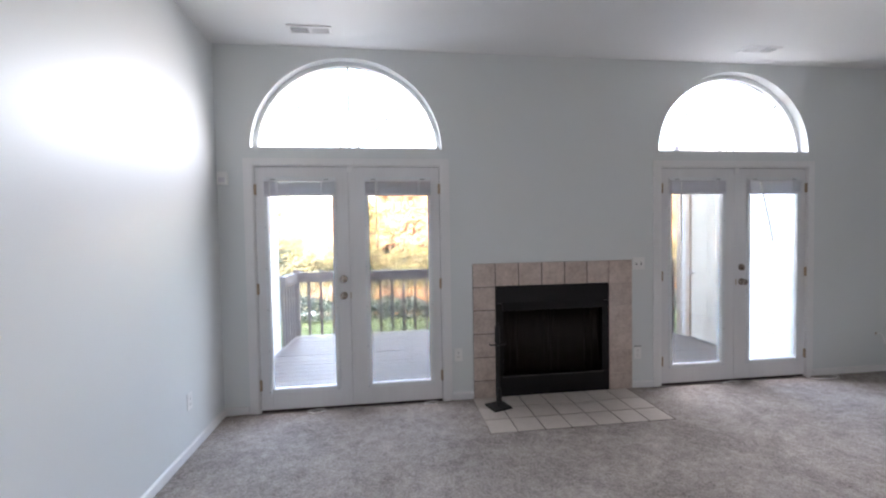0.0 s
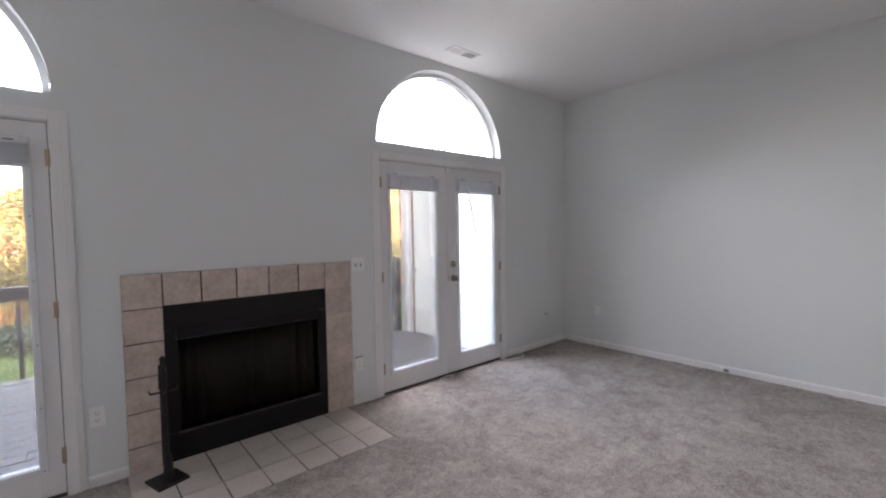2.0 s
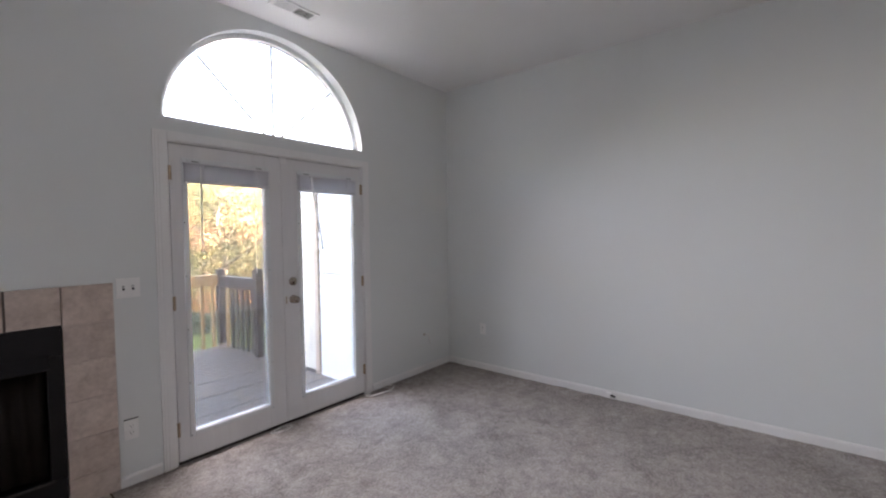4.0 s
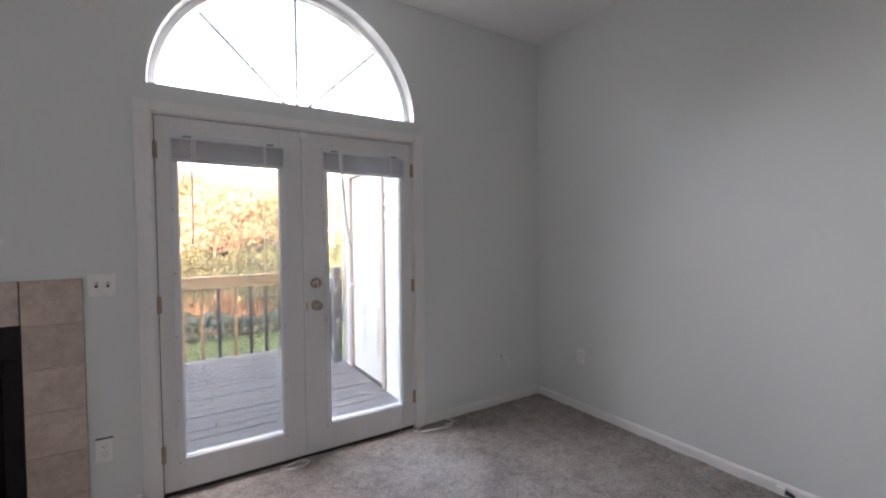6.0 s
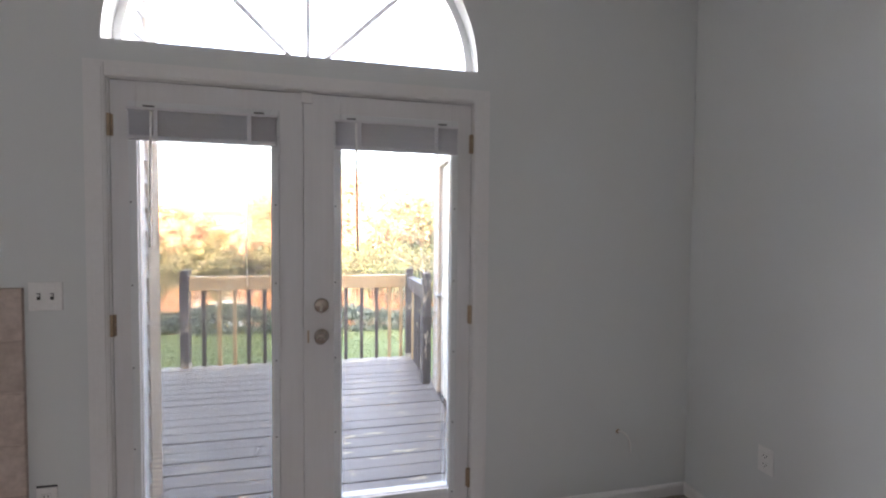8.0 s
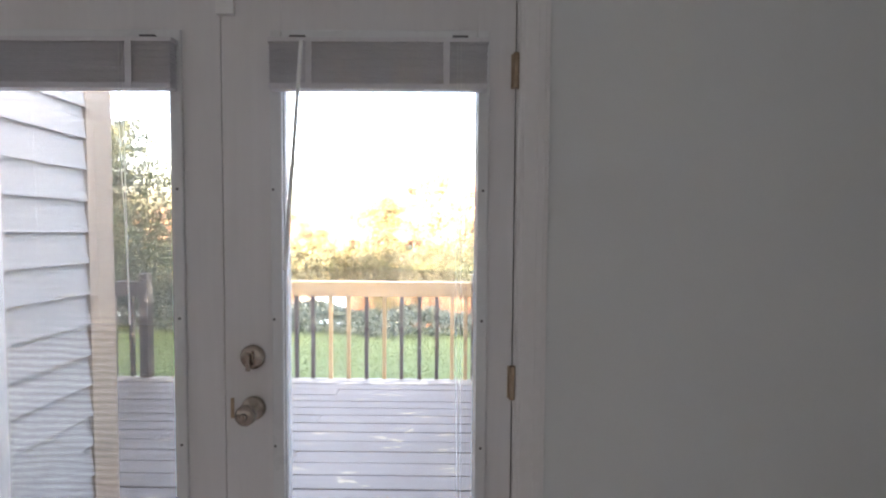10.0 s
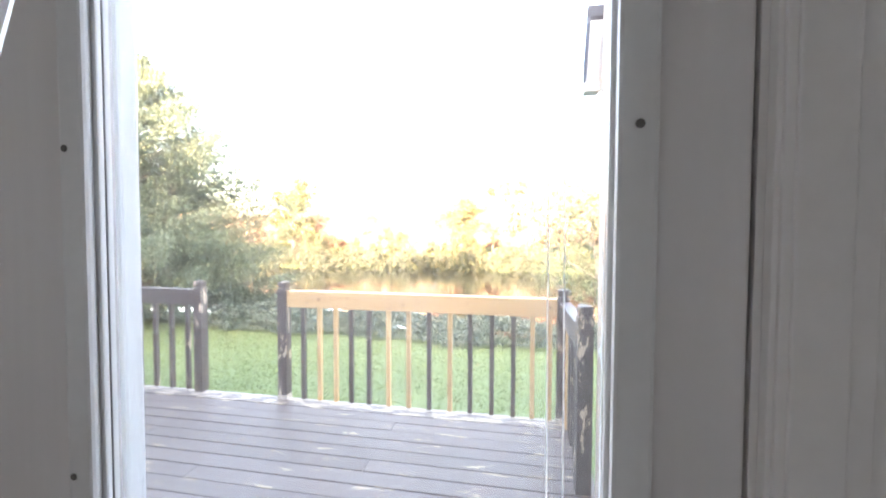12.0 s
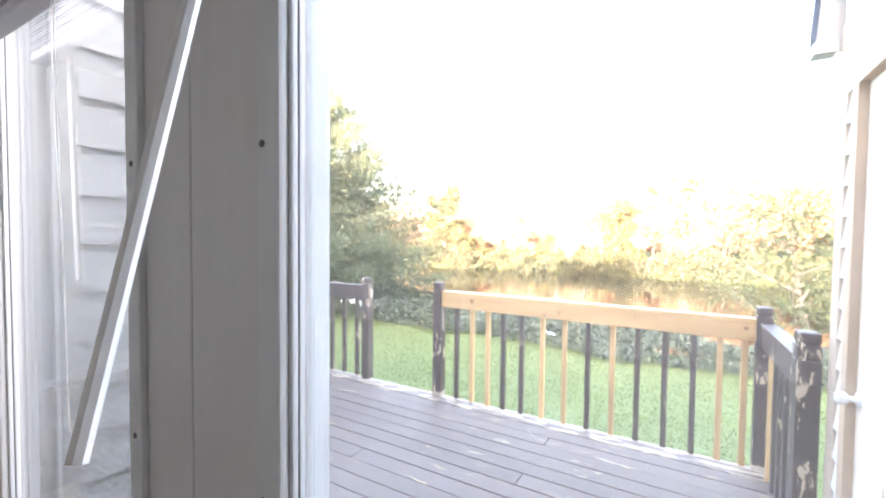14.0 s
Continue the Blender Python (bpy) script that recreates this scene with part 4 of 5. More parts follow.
CX0, CX1, CY = 1.81, 3.69, 0.73                   # chimney chase between the doors
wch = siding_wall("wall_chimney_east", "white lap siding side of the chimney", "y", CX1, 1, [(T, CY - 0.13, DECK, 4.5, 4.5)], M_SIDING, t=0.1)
part("corner_board", boxbm(-0.10, 0.022, CY - 0.13, CY, DECK - 0.3, 4.5, bevel=0.003), M_EXTRIM, wch, "cream corner board")
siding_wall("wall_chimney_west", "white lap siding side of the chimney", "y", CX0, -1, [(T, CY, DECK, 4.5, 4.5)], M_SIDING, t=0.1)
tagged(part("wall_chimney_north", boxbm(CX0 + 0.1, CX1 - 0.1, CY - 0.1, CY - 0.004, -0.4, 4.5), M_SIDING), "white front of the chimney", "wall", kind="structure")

# unseen house above and beside, added to shade deck and lawn from low sun
bm = bmesh.new()
v = [bm.verts.new((x, y, z)) for x in (-26, 32) for y, z in ((0.45, 3.30), (-4.6, 6.45), (-9.6, 3.30), (-9.6, 3.2), (0.45, 3.2))]
for i in range(5):
    bm.faces.new((v[i], v[i + 5], v[(i + 1) % 5 + 5], v[(i + 1) % 5]))
bm.faces.new(v[:5]); bm.faces.new(v[5:][::-1])
tagged(part("roof", bm, M_ROOF), "unseen dark shingled gable roof added to shade the deck", "roof", kind="structure")
for a, b, nm in ((-26, XL - 0.14, "wall_outside_west"), (9.0, 32, "wall_outside_east")):
    tagged(part(nm, boxbm(a, b, -7.3, 0.12, -0.6, 3.2), M_SIDING), "unseen white outer wall added to block the low sun", "wall", kind="structure")
tagged(part("wall_outside_closet", boxbm(XR + 0.14, 9.0, YR + 0.14, 0.12, -0.6, 3.2), M_SIDING), "white outer wall", "wall", kind="structure")


# ---- deck ----
def deck():
    d = empty("deck", (2.7, 1.7, DECK))
    tagged(d, "weathered wooden deck in flaking brown-purple paint", "deck", kind="structure")
    x0, x1 = XN - 2.7, XC - 2.7
    me = {}
    w, pitch = 0.139, 0.1455
    y = T + 0.01 - 1.7
    row = 0
    rnd = random.Random(3)
    while y + w < 3.325 - 1.7:
        cut = (0.35, -1.2, 1.45, -0.4)[row % 4]
        for a, b in ((x0, cut - 0.002), (cut + 0.002, x1)):
            key = (round(a, 3), round(b, 3))
            last = y + pitch + w >= 3.325 - 1.7
            key += (last,)
            if key not in me:
                ob = part("board", boxbm(a, b, 0, w, -0.032, 0, bevel=0.005), M_DECKEND if last else M_DECK, d)
                me[key] = ob.data
                ob.location = (0, y, rnd.uniform(-0.002, 0.002))
            else:
                shared("board", me[key], d, (0, y, rnd.uniform(-0.002, 0.002)))
        y += pitch
        row += 1
    part("rim", boxbm(x0, x1, y - 0.004, y + 0.034, -0.24, -0.004, bevel=0.003), M_BARE, d, "weathered bare rim board")
    for x in (x0 + 0.3, 0, x1 - 0.3):
        part("joist", boxbm(x - 0.02, x + 0.02, T - 1.7, y - 0.01, -0.24, -0.04), M_BARE, d)
    for x in (-2.0, 0.2, 2.6):
        part("footing", boxbm(x - 0.07, x + 0.07, y - 0.2, y - 0.06, -1.2, -0.24), M_BARE, d)


deck()
YRAIL = 3.225


def post_bm(h):
    bm = boxbm(-0.045, 0.045, -0.045, 0.045, 0, h - 0.13, bevel=0.004)
    box(bm, -0.038, 0.038, -0.038, 0.038, h - 0.131, h - 0.118)
    box(bm, -0.045, 0.045, -0.045, 0.045, h - 0.119, h - 0.062, 0.005)
    box(bm, -0.037, 0.037, -0.037, 0.037, h - 0.064, h - 0.050)
    box(bm, -0.044, 0.044, -0.044, 0.044, h - 0.052, h, 0.014)
    return bm


def railing(label, p0, p1, balusters, rail_mat, post0=True, post1=True, h0=1.10, h1=1.10, top=1.02, end_off=0.045):
    """A stretch of railing from p0 to p1; balusters: (share of the way, material)."""
    p0, p1 = Vector((*p0, 0)), Vector((*p1, 0))
    r = empty("railing", (p0.x, p0.y, DECK))
    tagged(r, label, "railing", "deck railings")
    d = p1 - p0
    L, a = d.length, math.atan2(d.y, d.x)
    q = Matrix.Rotation(a, 4, "Z")
    if post0:
        o = part("post", post_bm(h0), M_POST, r, "square grooved post with flaking brown paint"); o.rotation_euler.z = a
    if post1:
        o = part("post", post_bm(h1), M_POST, r, "square grooved post with flaking brown paint"); o.matrix_basis = Matrix.Translation(d) @ q
    o = part("top_rail", boxbm(end_off, L - end_off, -0.030, 0.010, top - 0.152, top - 0.035, bevel=0.003), rail_mat, r); o.matrix_basis = q
    o = part("rail_cap", boxbm(end_off, L - end_off, -0.034, 0.054, top - 0.034, top, bevel=0.004), rail_mat, r); o.matrix_basis = q
    if rail_mat is M_PINE:
        rnd = random.Random(8)
        for k in range(9):
            x, z = rnd.uniform(0.1, L - 0.1), top - rnd.uniform(0.05, 0.14)
            o = part("knot", lathe(bmesh.new(), [(0, rnd.uniform(0.008, 0.017)), (0.0008, 0.006)], (x, -0.0302, z), (0, -1, 0), 10), M_KNOT, r); o.matrix_basis = q
    if rail_mat is M_PINE:
        for m in (Matrix.Identity(4), Matrix.Translation(d)):
            o = part("bare_foot", boxbm(-0.0462, 0.0462, -0.0462, 0.0462, 0.001, 0.045, bevel=0.003), M_BARE, r, "bare wood at the foot of the post")
            o.matrix_basis = m
    me = {}
    for s, mat in balusters:
        if mat.name not in me:
            o = part("baluster", boxbm(-0.019, 0.019, 0.0105, 0.048, -0.16, top - 0.036, bevel=0.002), mat, r)
            me[mat.name] = o.data
            o.matrix_basis = q @ Matrix.Translation((s * L, 0, 0))
        else:
            o = new("baluster", me[mat.name]); o.parent = r
            o.matrix_basis = q @ Matrix.Translation((s * L, 0, 0))
    return r


D, N = M_RAIL, M_PINEV
XB, XCN = 2.97, 5.487
seq = "DNNDDNNDNDDDNN"
bx = (3.171, 3.335, 3.496, 3.646, 3.818, 4.003, 4.19, 4.377, 4.563, 4.742, 4.928, 5.109, 5.267, 5.408)
railing("deck railing repaired with new pine rail and some pine balusters", (XB, YRAIL), (XCN, YRAIL),
        [((x - 0.02 - XB) / (XCN - XB), D if s == "D" else N) for x, s in zip(bx, seq)], M_PINE)
railing("short brown painted side railing against the closet", (XCN, YRAIL), (5.535, 2.262),
        [(0.13, N)] + [(0.27 + 0.135 * k, D) for k in range(5)], M_RAIL, post0=False, h1=1.13, top=1.0)
railing("long brown painted railing across the deck", (-0.16, YRAIL), (2.06, YRAIL + 0.01),
        [((0.18 + 0.187 * k) / 2.22, D) for k in range(11)], M_RAIL, h0=1.05, h1=1.085, top=1.0)
railing("brown painted side railing against the white wall", (-0.20, 2.46), (-0.16, YRAIL),
        [((0.12 + 0.13 * k) / 0.76, D) for k in range(5)], M_RAIL, post0=False, post1=False, top=1.0)


# ---- ground, pond, plants ----
def ground_z(x, y):
    keys = ((-60, -0.5), (3.3, -0.55), (9.3, -1.08), (12.5, -1.45), (15.5, -2.35), (17, -2.9), (39, -2.9), (41.5, -2.3), (44, -1.5), (62, -0.6), (90, 0.8), (400, 6))
    y = y + 0.8 * math.sin(x * 0.21) + 0.012 * max(0, abs(x) - 20) ** 1.5 * (1 if y < 26 else -1) * (1 if 12 < y < 48 else 0)
    for (a, za), (b, zb) in zip(keys, keys[1:]):
        if y <= b:
            return za + (zb - za) * max(0.0, (y - a) / (b - a)) + (0.03 * noise.noise((x * 0.8, y * 0.8, 0)) if y < 60 else 0)
    return 6.0


def grid_mesh(xs, ys, f):
    verts = [(x, y, f(x, y)) for y in ys for x in xs]
    n = len(xs)
    faces = [(j * n + i, j * n + i + 1, (j + 1) * n + i + 1, (j + 1) * n + i) for j in range(len(ys) - 1) for i in range(n - 1)]
    me = bpy.data.meshes.new("ground")
    me.from_pydata(verts, [], faces)
    for p in me.polygons:
        p.use_smooth = True
    return me


xs = [-400, -200, -120, -80] + [-60 + 1.5 * i for i in range(81)] + [80, 120, 200, 400]
ys = [-300, -60, -10] + [0 + 0.8 * i for i in range(76)] + [65, 75, 90, 130, 200, 400]
g = new("ground", grid_mesh(xs, ys, ground_z))
g.data.materials.append(M_GRASSG)
tagged(g, "green lawn falling to the pond", "lawn", kind="structure")
tagged(part("water", boxbm(-70, 60, 13, 45, -2.45, -2.2), M_WATER), "calm dark pond reflecting golden trees", "pond", kind="structure")


def cards(name, pts, size, rng, material, flat=0.0, shape=2, up=None):
    """Many little leaves, one quad each, turned at random about the given points."""
    n = len(pts)
    nrm = rng.normal(size=(n, 3)); nrm[:, 2] = nrm[:, 2] * (1 - flat) + flat * 1.5
    nrm /= np.linalg.norm(nrm, axis=1)[:, None]
    t = rng.normal(size=(n, 3))
    if up is not None:
        t = t * 0.5 + np.array(up)
    t -= nrm * (t * nrm).sum(1)[:, None]
    t /= np.linalg.norm(t, axis=1)[:, None]
    b = np.cross(nrm, t)
    s = size * rng.uniform(0.55, 1.35, size=(n, 1))
    a, w = t * s, b * s * (1.0 / shape)
    quad = np.stack([pts - a, pts + w * 0.9 - a * 0.1, pts + a, pts - w * 0.9 - a * 0.1], axis=1).reshape(-1, 3)
    me = bpy.data.meshes.new(name)
    me.vertices.add(4 * n); me.vertices.foreach_set("co", quad.ravel().astype(np.float32))
    me.loops.add(4 * n); me.loops.foreach_set("vertex_index", np.arange(4 * n, dtype=np.int32))
    me.polygons.add(n); me.polygons.foreach_set("loop_start", np.arange(0, 4 * n, 4, dtype=np.int32))
    me.update(calc_edges=True)
    me.materials.append(material)
    return me


def limbs(bm, h, spread, rng, r0, n=9, low=0.25):
    """A tapered trunk with limbs and a fork of twigs on each. Gives back the limbs' ends."""
    ends = []
    p = Vector((0, 0, -0.3))
    for k in range(6):
        q = Vector((rng.normal() * 0.05 * h * 0.3, rng.normal() * 0.05 * h * 0.3, -0.3 + (h * 0.8 + 0.3) * (k + 1) / 6))
        rod(bm, p, q, r0 * (1 - k / 6.5), r0 * (1 - (k + 1) / 6.5), 8)
        p = q
    for k in range(n):
        z = h * (low + (0.8 - low) * k / n)
        a = k * 2.4 + rng.uniform(-0.3, 0.3)
        L = spread * rng.uniform(0.6, 1.0) * (1.1 - 0.5 * k / n)
        s = Vector((0, 0, z)); e = s + Vector((math.cos(a) * L, math.sin(a) * L, L * 0.55))
        rod(bm, s, e, r0 * 0.4, r0 * 0.12, 6)
        ends.append(e)
        for j in range(2):
            f = s.lerp(e, 0.55) + Vector((rng.normal(), rng.normal(), abs(rng.normal()))) * L * 0.3
            rod(bm, s.lerp(e, 0.5), f, r0 * 0.18, r0 * 0.06, 5)
            ends.append(f)
    ends.append(Vector((0, 0, h * 0.88)))
    return ends


def broadleaf(label, at, h, spread, material, seed, n=2600, leaf=0.16, low=0.25, bark=None):
    rng = np.random.default_rng(seed)
    t = empty("tree", at)
    tagged(t, label, "tree", "far bank trees")
    bm = bmesh.new()
    ends = limbs(bm, h, spread, rng, 0.022 * h, low=low)
    part("trunk", bm, bark or M_BARK, t, "bark-covered trunk and limbs")
    ctr = np.array([[*e] for e in ends])
    pick = rng.integers(0, len(ctr), n)
    r = spread * rng.uniform(0.28, 0.5, len(ctr))[pick][:, None]
    d = rng.normal(size=(n, 3)); d /= np.linalg.norm(d, axis=1)[:, None]
    pts = ctr[pick] + d * r * rng.uniform(0.35, 1.0, (n, 1)) ** 0.6 * np.array([1, 1, 0.8])
    o = new("crown", cards("crown", pts, leaf, rng, material)); o.parent = t
    return t


def evergreen(at, h, radius, seed):
    rng = np.random.default_rng(seed)
    t = empty("evergreen_tree", at)
    tagged(t, "broad drooping evergreen beside the pond", "tree")
    bm = bmesh.new()
    rod(bm, (0, 0, -0.3), (0, 0, h * 0.5), 0.16, 0.09, 10)
    rod(bm, (0, 0, h * 0.5), (0.1, 0, h * 0.97), 0.09, 0.015, 8)
    pts = []
    for k in range(260):
        f = (k + 0.5) / 260
        z = h * (0.04 + 0.93 * f)
        a = k * 2.399 + rng.uniform(-0.4, 0.4)
        L = radius * (1 - f ** 2.2) * rng.uniform(0.5, 1.2) + 0.25
        s = Vector((0, 0, z)); e = Vector((math.cos(a) * L, math.sin(a) * L, z + L * 0.12 + 0.2))
        rod(bm, s, e, 0.03 * (1 - f) + 0.01, 0.004, 5)
        m = int(70 + 170 * L)
        u = rng.uniform(0.25, 1.05, m) ** 0.7
        base = np.array(s)[None] + (np.array(e) - np.array(s))[None] * u[:, None]
        spread = np.stack([rng.normal(size=m) * 0.17, rng.normal(size=m) * 0.17, -np.abs(rng.normal(size=m)) * 0.22 + 0.06], axis=1) * (0.5 + 0.5 * L / radius)
        pts.append(base + spread)
    part("trunk", bm, M_BARK, t)
    pts = np.concatenate(pts)
    o = new("crown", cards("crown", pts, 0.060, rng, M_CEDAR, shape=2.6, up=(0, 0, -0.8))); o.parent = t


evergreen((-5.85, 9.9, ground_z(-5.85, 9.9)), 7.7, 3.75, 4)
evergreen((-8.9, 11.5, ground_z(-8.9, 11.5)), 7.0, 3.0, 9)


def far_bank():
    rng = np.random.default_rng(21)
    kinds = []
    for i, (mat, word) in enumerate(((M_GOLD, "golden yellow"), (M_RUST, "rust orange"), (M_GREEN, "yellow-green"), (M_CEDAR, "grey-green"))):
        kinds.append(broadleaf("%s autumn tree on the far bank" % word, (0, 0, -60), 8.0, 3.0, mat, 30 + i, 3400, 0.19, 0.15))
    for k in range(104):
        x = -54 + 96 * (k + rng.uniform(-0.4, 0.4)) / 103
        row = k % 3
        y = 45.0 + row * 4.5 + rng.uniform(-1.0, 2.0) + 0.004 * x * x
        s = rng.uniform(0.7, 1.0) * (0.46 if -12 < x < -5.5 else 0.70 if x <= -12 else 1.12 if x < 2 else 1.34)
        copy_thing(kinds[int(rng.choice(4, p=(0.50, 0.32, 0.13, 0.05)))], pose(x, y, ground_z(x, y), 0, 0, float(rng.uniform(0, 360))) @ Matrix.Diagonal((s, s, s * rng.uniform(0.85, 1.1), 1)))
    for o in kinds:
        for ch in list(o.children):
            bpy.data.objects.remove(ch)
        bpy.data.objects.remove(o)
    # low growth along the water's edge, and the woods behind
    for nm, n, y0, dy, zb, hm, size, mat, label in (
            ("bank_shrubs", 60000, 40.2, 3.2, -2.25, 2.0, 0.16, M_SHRUB, "dark shrubs along the far water's edge"),
            ("bank_thicket", 36000, 43.6, 3.5, -1.7, 2.2, 0.20, M_GREEN, "yellow-green thicket on the far bank"),
            ("far_woods", 36000, 60.0, 6.0, -0.6, 4.5, 0.30, M_RUST, "brown autumn woods behind the far bank")):
        x = rng.uniform(-75, 65, n)
        if nm == "far_woods":
            x = x[(x < -15) | (x > -6)]                # the far house shows through this gap
            n = len(x)
        y = y0 + rng.uniform(0, dy, n) + 0.4 * np.sin(x * 0.9)
        hmax = hm * (0.55 + 0.3 * np.sin(x * 0.55 + hm) ** 2 + 0.2 * np.sin(x * 1.9 + hm) + 0.12 * np.sin(x * 4.3))
        base = np.array([max(zb, ground_z(float(p), float(q))) for p, q in zip(x, y)])
        z = base + rng.uniform(0, 1, n) ** 0.8 * np.maximum(0.3, hmax)
        o = new(nm, cards(nm, np.stack([x, y, z], 1), size, rng, mat))
        tagged(o, label, "shrubs", kind="stuff")


far_bank()
broadleaf("light green tree with bare branches beside the pond", (7.6, 15.2, ground_z(7.6, 15.2)), 6.0, 2.9, M_WILLOW, 77, 6500, 0.07, 0.10, M_PALEBARK)
broadleaf("light green tree with bare branches beside the pond", (11.5, 17.0, -2.0), 7.5, 3.0, M_WILLOW, 79, 4200, 0.09, 0.12, M_PALEBARK)
broadleaf("olive and golden young tree on the far bank", (-20.4, 43.0, ground_z(-20.4, 43.0)), 9.6, 2.9, M_GREEN, 81, 11000, 0.17, 0.08)


def hedge():
    rng = np.random.default_rng(12)
    n = 62000
    x = rng.uniform(-16, 16, n)
    u = rng.uniform(0, 1, n)
    y = 9.25 + 3.2 * u + 0.25 * np.sin(x * 1.3) + 0.2 * np.sin(x * 3.1)
    g = np.array([ground_z(float(a), float(b)) for a, b in zip(x, y)])
    top = (0.50 + 0.45 / (1 + np.exp(2.2 * (x + 2.4))) + 0.12 * np.sin(x * 2.1 + y) + 0.10 * np.sin(x * 4.7 - 2 * y)) * np.minimum(1, u * 6 + 0.25)
    z = g + top * rng.uniform(0.2, 1.0, n) ** 0.5
    o = new("ground_hedge", cards("ground_hedge", np.stack([x, y, z], 1), 0.055, rng, M_IVY, flat=0.35, shape=1.3))
    tagged(o, "low leafy ground cover between lawn and pond", "hedge", kind="stuff")
    n = 130000
    x = rng.uniform(-7, 9, n)
    y = 3.35 + (9.6 - 3.35) * rng.uniform(0, 1, n) ** 1.1
    z = np.array([ground_z(float(a), float(b)) for a, b in zip(x, y)]) + 0.018
    o = new("grass", cards("grass", np.stack([x, y, z], 1), 0.030, rng, M_GRASS, flat=0.65, shape=5, up=(0, 0, 0.6)))
    tagged(o, "mown green grass blades of the lawn", "grass", kind="stuff")
    n = 130
    x = rng.uniform(-7, 9, n)
    y = rng.uniform(3.6, 9.4, n)
    z = np.array([ground_z(float(a), float(b)) for a, b in zip(x, y)]) + 0.04
    o = new("fallen_leaves", cards("fallen_leaves", np.stack([x, y, z], 1), 0.024, rng, M_RUST, flat=0.8, shape=1.4))
    tagged(o, "scattered dry brown leaves on the lawn", "leaves", kind="stuff")


hedge()


def far_house(at):
    h = empty("far_house", at)
    tagged(h, "far house with dark roof between the trees", "house")
    part("wall", boxbm(-4, 4, -3, 3, 0, 3.6), M_HOUSE, h)
    bm = bmesh.new()
    v = [bm.verts.new((x, y, z)) for x in (-4.4, 4.4) for y, z in ((-3.5, 3.4), (0, 5.2), (3.5, 3.4))]
    for i in range(3):
        bm.faces.new((v[i], v[i + 3], v[(i + 1) % 3 + 3], v[(i + 1) % 3]))
    bm.faces.new(v[:3]); bm.faces.new(v[3:][::-1])
    part("roof", bm, M_ROOF, h)
    for x in (-2.6, 0, 2.6):
        part("window", boxbm(x - 0.5, x + 0.5, -3.04, -2.98, 1.4, 2.7), M_DARK, h)


far_house((-13.5, 72, -1.0))


# ---- small things in the room ----
def ceiling_vent(x, y):
    v = empty("ceiling_vent", (x, y, CEIL))
    tagged(v, "white metal ceiling register", "vent", "ceiling vents")
    part("backing", boxbm(-0.14, 0.14, -0.045, 0.045, -0.0035, -0.001), M_DARK, v)
    bm = bmesh.new()
    for a in ((-0.165, 0.165, -0.065, -0.045), (-0.165, 0.165, 0.045, 0.065), (-0.165, -0.14, -0.045, 0.045), (0.14, 0.165, -0.045, 0.045), (-0.008, 0.008, -0.045, 0.045)):
        box(bm, *a, -0.010, -0.0005, 0.002)
    part("frame", bm, M_TRIM, v)
    me = None
    for s in (-1, 1):
        for k in range(9):
            at = (s * 0.074 + (k - 4) * 0.0145, 0, -0.006)
            if me is None:
                o = part("slat", boxbm(-0.0012, 0.0012, -0.045, 0.045, -0.006, 0.004), M_TRIM, v)
                me = o.data
            else:
                o = new("slat", me); o.parent = v
            o.matrix_basis = Matrix.Translation(at) @ Matrix.Rotation(s * 0.75, 4, "Y")


ceiling_vent(0.72, -0.31)
ceiling_vent(4.54, -0.31)


def wall_plate(name, label, at, turn, kind, w=0.072, slit=False):
    """A cover plate on a wall; turn: degrees about z, 0 faces -y."""
    p = empty(name, at)
    tagged(p, label, "outlet" if kind == "outlet" else "switch" if kind == "switch" else "socket")
    q = Matrix.Rotation(radians(turn), 4, "Z")

    def sub(nm, bm, mat, par=p):
        bmesh.ops.transform(bm, matrix=q, verts=bm.verts[:])
        return part(nm, bm, mat, par)
    sub("plate", boxbm(-w / 2, w / 2, -0.006, -0.0002, -0.058, 0.058, bevel=0.003), M_PLASTIC)
    if kind == "outlet":
        for z in (-0.02, 0.02):
            r = sub("receptacle", boxbm(-0.017, 0.017, -0.008, -0.005, z - 0.014, z + 0.014, bevel=0.003), M_PLASTIC)
            for x in (-0.007, 0.007):
                sub("slot", boxbm(x - 0.0012, x + 0.0012, -0.0085, -0.0075, z - 0.002, z + 0.007), M_DARK, r)
            sub("slot", boxbm(-0.002, 0.002, -0.0085, -0.0075, z - 0.010, z - 0.006), M_DARK, r)
    elif kind == "switch":
        for x in (-0.023, 0.023):
            r = sub("toggle_slot", boxbm(x - 0.006, x + 0.006, -0.0072, -0.0055, -0.013, 0.013), M_DARK)
            sub("toggle", boxbm(x - 0.0042, x + 0.0042, -0.016, -0.006, 0.000, 0.010, bevel=0.0015), M_PLASTIC, r)
    if slit:
        sub("gap", boxbm(-w / 2, w / 2, -0.004, -0.0003, 0.0585, 0.0645), M_DARK)


wall_plate("light_switch", "white double toggle switch plate beside the fireplace", (3.592, 0, 1.188), 0, "switch", 0.118)
wall_plate("outlet", "white outlet with a dark gap above its plate", (3.580, 0, 0.348), 0, "outlet", slit=True)
wall_plate("outlet", "white wall outlet between door and fireplace", (1.873, 0, 0.42), 0, "outlet")
wall_plate("outlet", "white wall outlet near the corner", (XR, -0.47, 0.45), -90, "outlet")
wall_plate("outlet", "white wall outlet low on the glossy side wall", (XL, -0.616, 0.38), 90, "outlet")

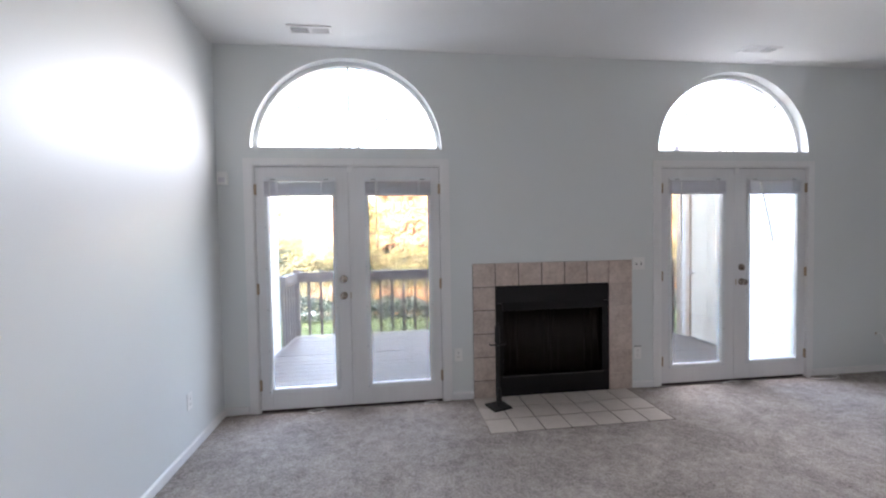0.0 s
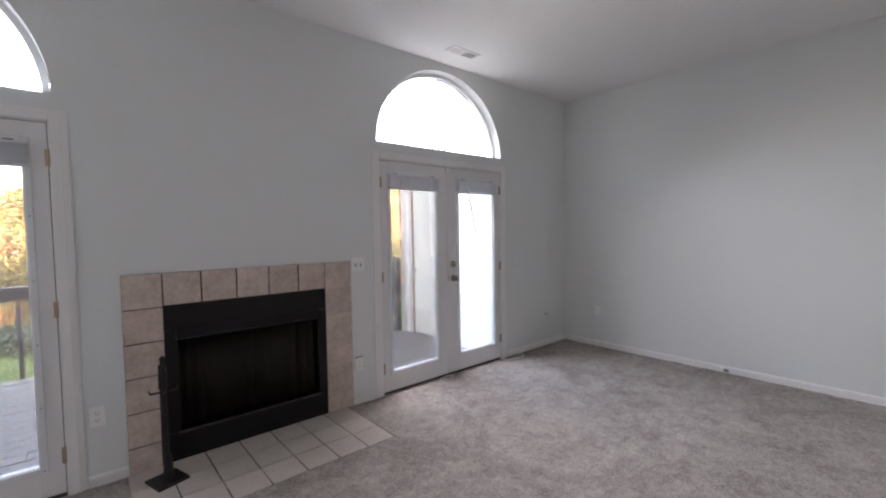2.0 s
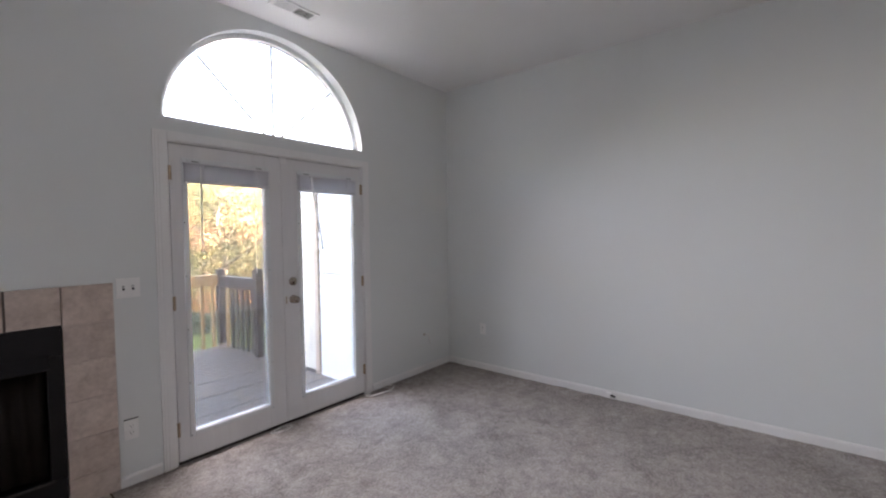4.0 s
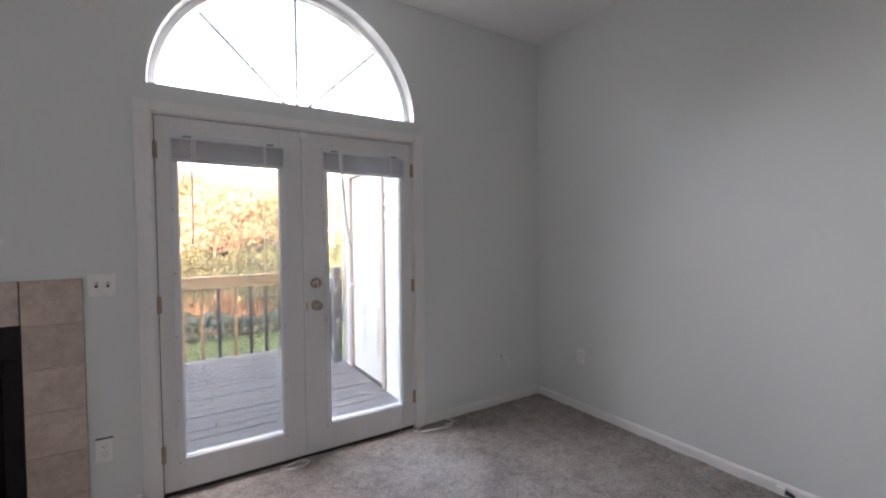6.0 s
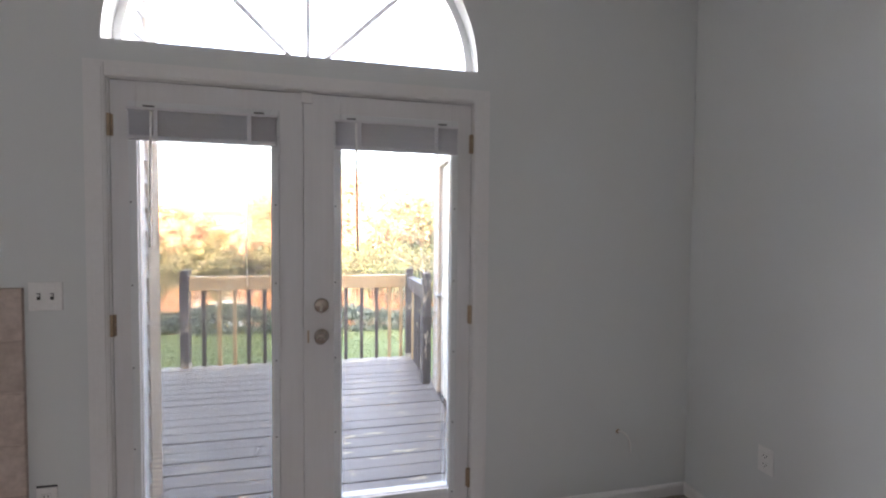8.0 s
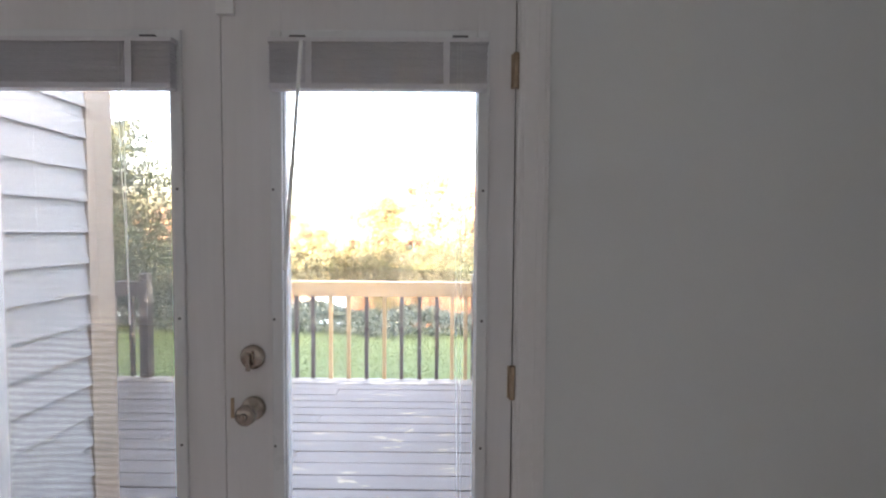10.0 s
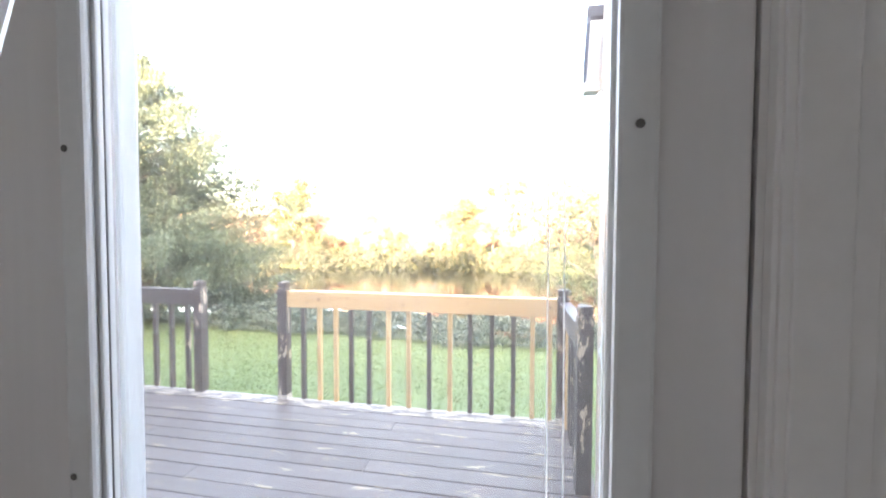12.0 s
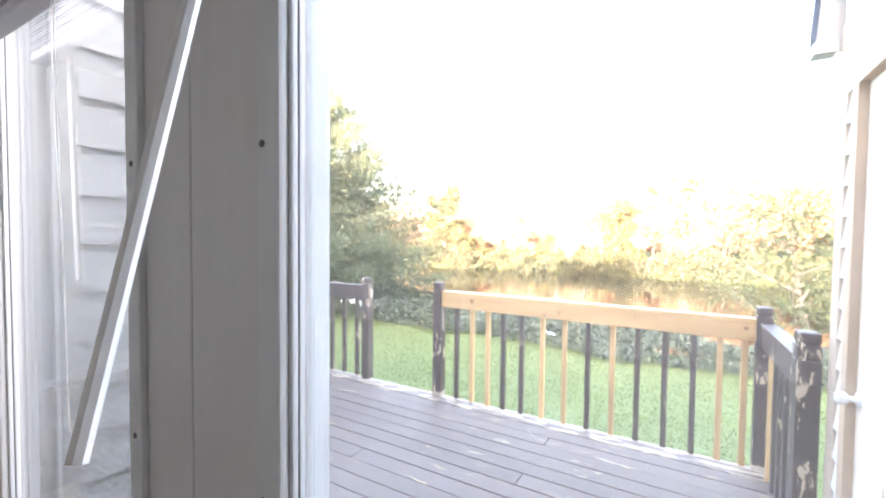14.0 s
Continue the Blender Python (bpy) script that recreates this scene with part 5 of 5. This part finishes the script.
s = empty("alarm_sensor", (-0.045, 0, 1.975))
tagged(s, "small white alarm sensor in the wall corner", "sensor")
part("body", boxbm(-0.04, 0.04, -0.050, -0.0005, -0.052, 0.052, bevel=0.008), M_PLASTIC, s)
part("lens", boxbm(-0.024, 0.024, -0.053, -0.0495, -0.035, 0.005, bevel=0.0015), M_SLAT, s)

c = empty("cable_stub", (6.19, 0, 0.405))
tagged(c, "short white cable poking out of the wall", "cable")
part("bushing", lathe(bmesh.new(), [(0, 0.012), (0.004, 0.012), (0.008, 0.007)], (0, -0.0005, 0), (0, -1, 0), 12), M_BRASS, c)
cord("cable", [(0, -0.004, 0), (0.012, -0.03, 0.004), (0.035, -0.045, -0.03), (0.042, -0.05, -0.095)], 0.006, M_PLASTIC, c)


def tangle(name, label, at, r, turns, seed, height=0.012, thick=0.0016):
    rng = random.Random(seed)
    pts = []
    for k in range(turns * 6):
        a = k * math.pi / 3 + rng.uniform(-0.3, 0.3)
        q = r * rng.uniform(0.45, 1.0)
        pts.append((q * math.cos(a) * 1.3, q * math.sin(a) * 0.6, thick + rng.uniform(0, height)))
    o = cord(name, pts, thick, M_PLASTIC)
    o.location = at
    tagged(o, label, "cord")


tangle("blind_cord", "loose tangle of white blind cord on the carpet", (4.50, -0.075, 0.022), 0.075, 4, 1)
tangle("blind_cord", "loose tangle of white blind cord on the carpet", (5.47, -0.085, 0.022), 0.14, 4, 2, thick=0.002)
tangle("blind_cord", "loose tangle of white blind cord on the carpet", (0.66, -0.07, 0.022), 0.07, 4, 3)
tangle("blind_cord", "loose tangle of white blind cord on the carpet", (1.62, -0.06, 0.022), 0.06, 3, 4)


def cable_coil(at):
    """Several oval loops of cable, tied and stood against the wall, with a loose end."""
    c = empty("cable_coil", at)
    tagged(c, "oval coil of white cable leaning on the baseboard", "cable")
    rng = random.Random(6)
    for k in range(5):
        a, b = 0.054 + rng.uniform(-0.020, 0.022), 0.128 + rng.uniform(-0.03, 0.012)
        tilt, dx = rng.uniform(-0.34, 0.34), -0.011 * k
        pts = []
        for i in range(17):
            w = 2 * math.pi * i / 16
            y, z = a * math.cos(w), b * math.sin(w)
            pts.append((dx + 0.10 * (1 + math.sin(w)) - 0.006 * math.cos(2 * w), y * math.cos(tilt) - z * math.sin(tilt), 0.145 + 0.9 * (y * math.sin(tilt) + z * math.cos(tilt))))
        cord("loop", pts, 0.0042, M_PLASTIC, c)
    part("tie", boxbm(0.044, 0.112, -0.074, -0.046, 0.140, 0.152, bevel=0.003), M_PLASTIC, c)
    cord("loose_end", [(0.0, -0.02, 0.028), (-0.04, -0.08, 0.022), (0.02, -0.16, 0.022)], 0.0042, M_PLASTIC, c)


cable_coil((6.39, -3.585, 0.0))

b = empty("cable_clip", (XR - 0.013, -1.80, 0.0))
tagged(b, "small cable connector lying on the baseboard", "cable connector")
part("housing", boxbm(-0.03, -0.0005, -0.02, 0.02, 0.03, 0.07, bevel=0.006), M_PLASTIC, b)
part("plug", rod(bmesh.new(), (-0.018, -0.02, 0.05), (-0.018, -0.06, 0.042), 0.010, 0.008), M_DARK, b)

c = empty("cherry_cabinet", (7.0, -3.90, 0))
tagged(c, "dark cherry wood cabinet standing in the recess", "cabinet")
part("body", boxbm(-0.26, 0.26, -0.2, 0.2, 0.0, 0.98, bevel=0.004), M_CHERRY, c)
part("top", boxbm(-0.28, 0.28, -0.22, 0.21, 0.98, 1.005, bevel=0.005), M_CHERRY, c)
for a, d in ((-0.25, -0.005), (0.005, 0.25)):
    q = part("door", boxbm(a, d, -0.216, -0.2005, 0.06, 0.95, bevel=0.003), M_CHERRY, c)
    part("handle", rod(bmesh.new(), (0.5 * (a + d), -0.232, 0.55), (0.5 * (a + d), -0.232, 0.63), 0.005), M_BRASS, q)
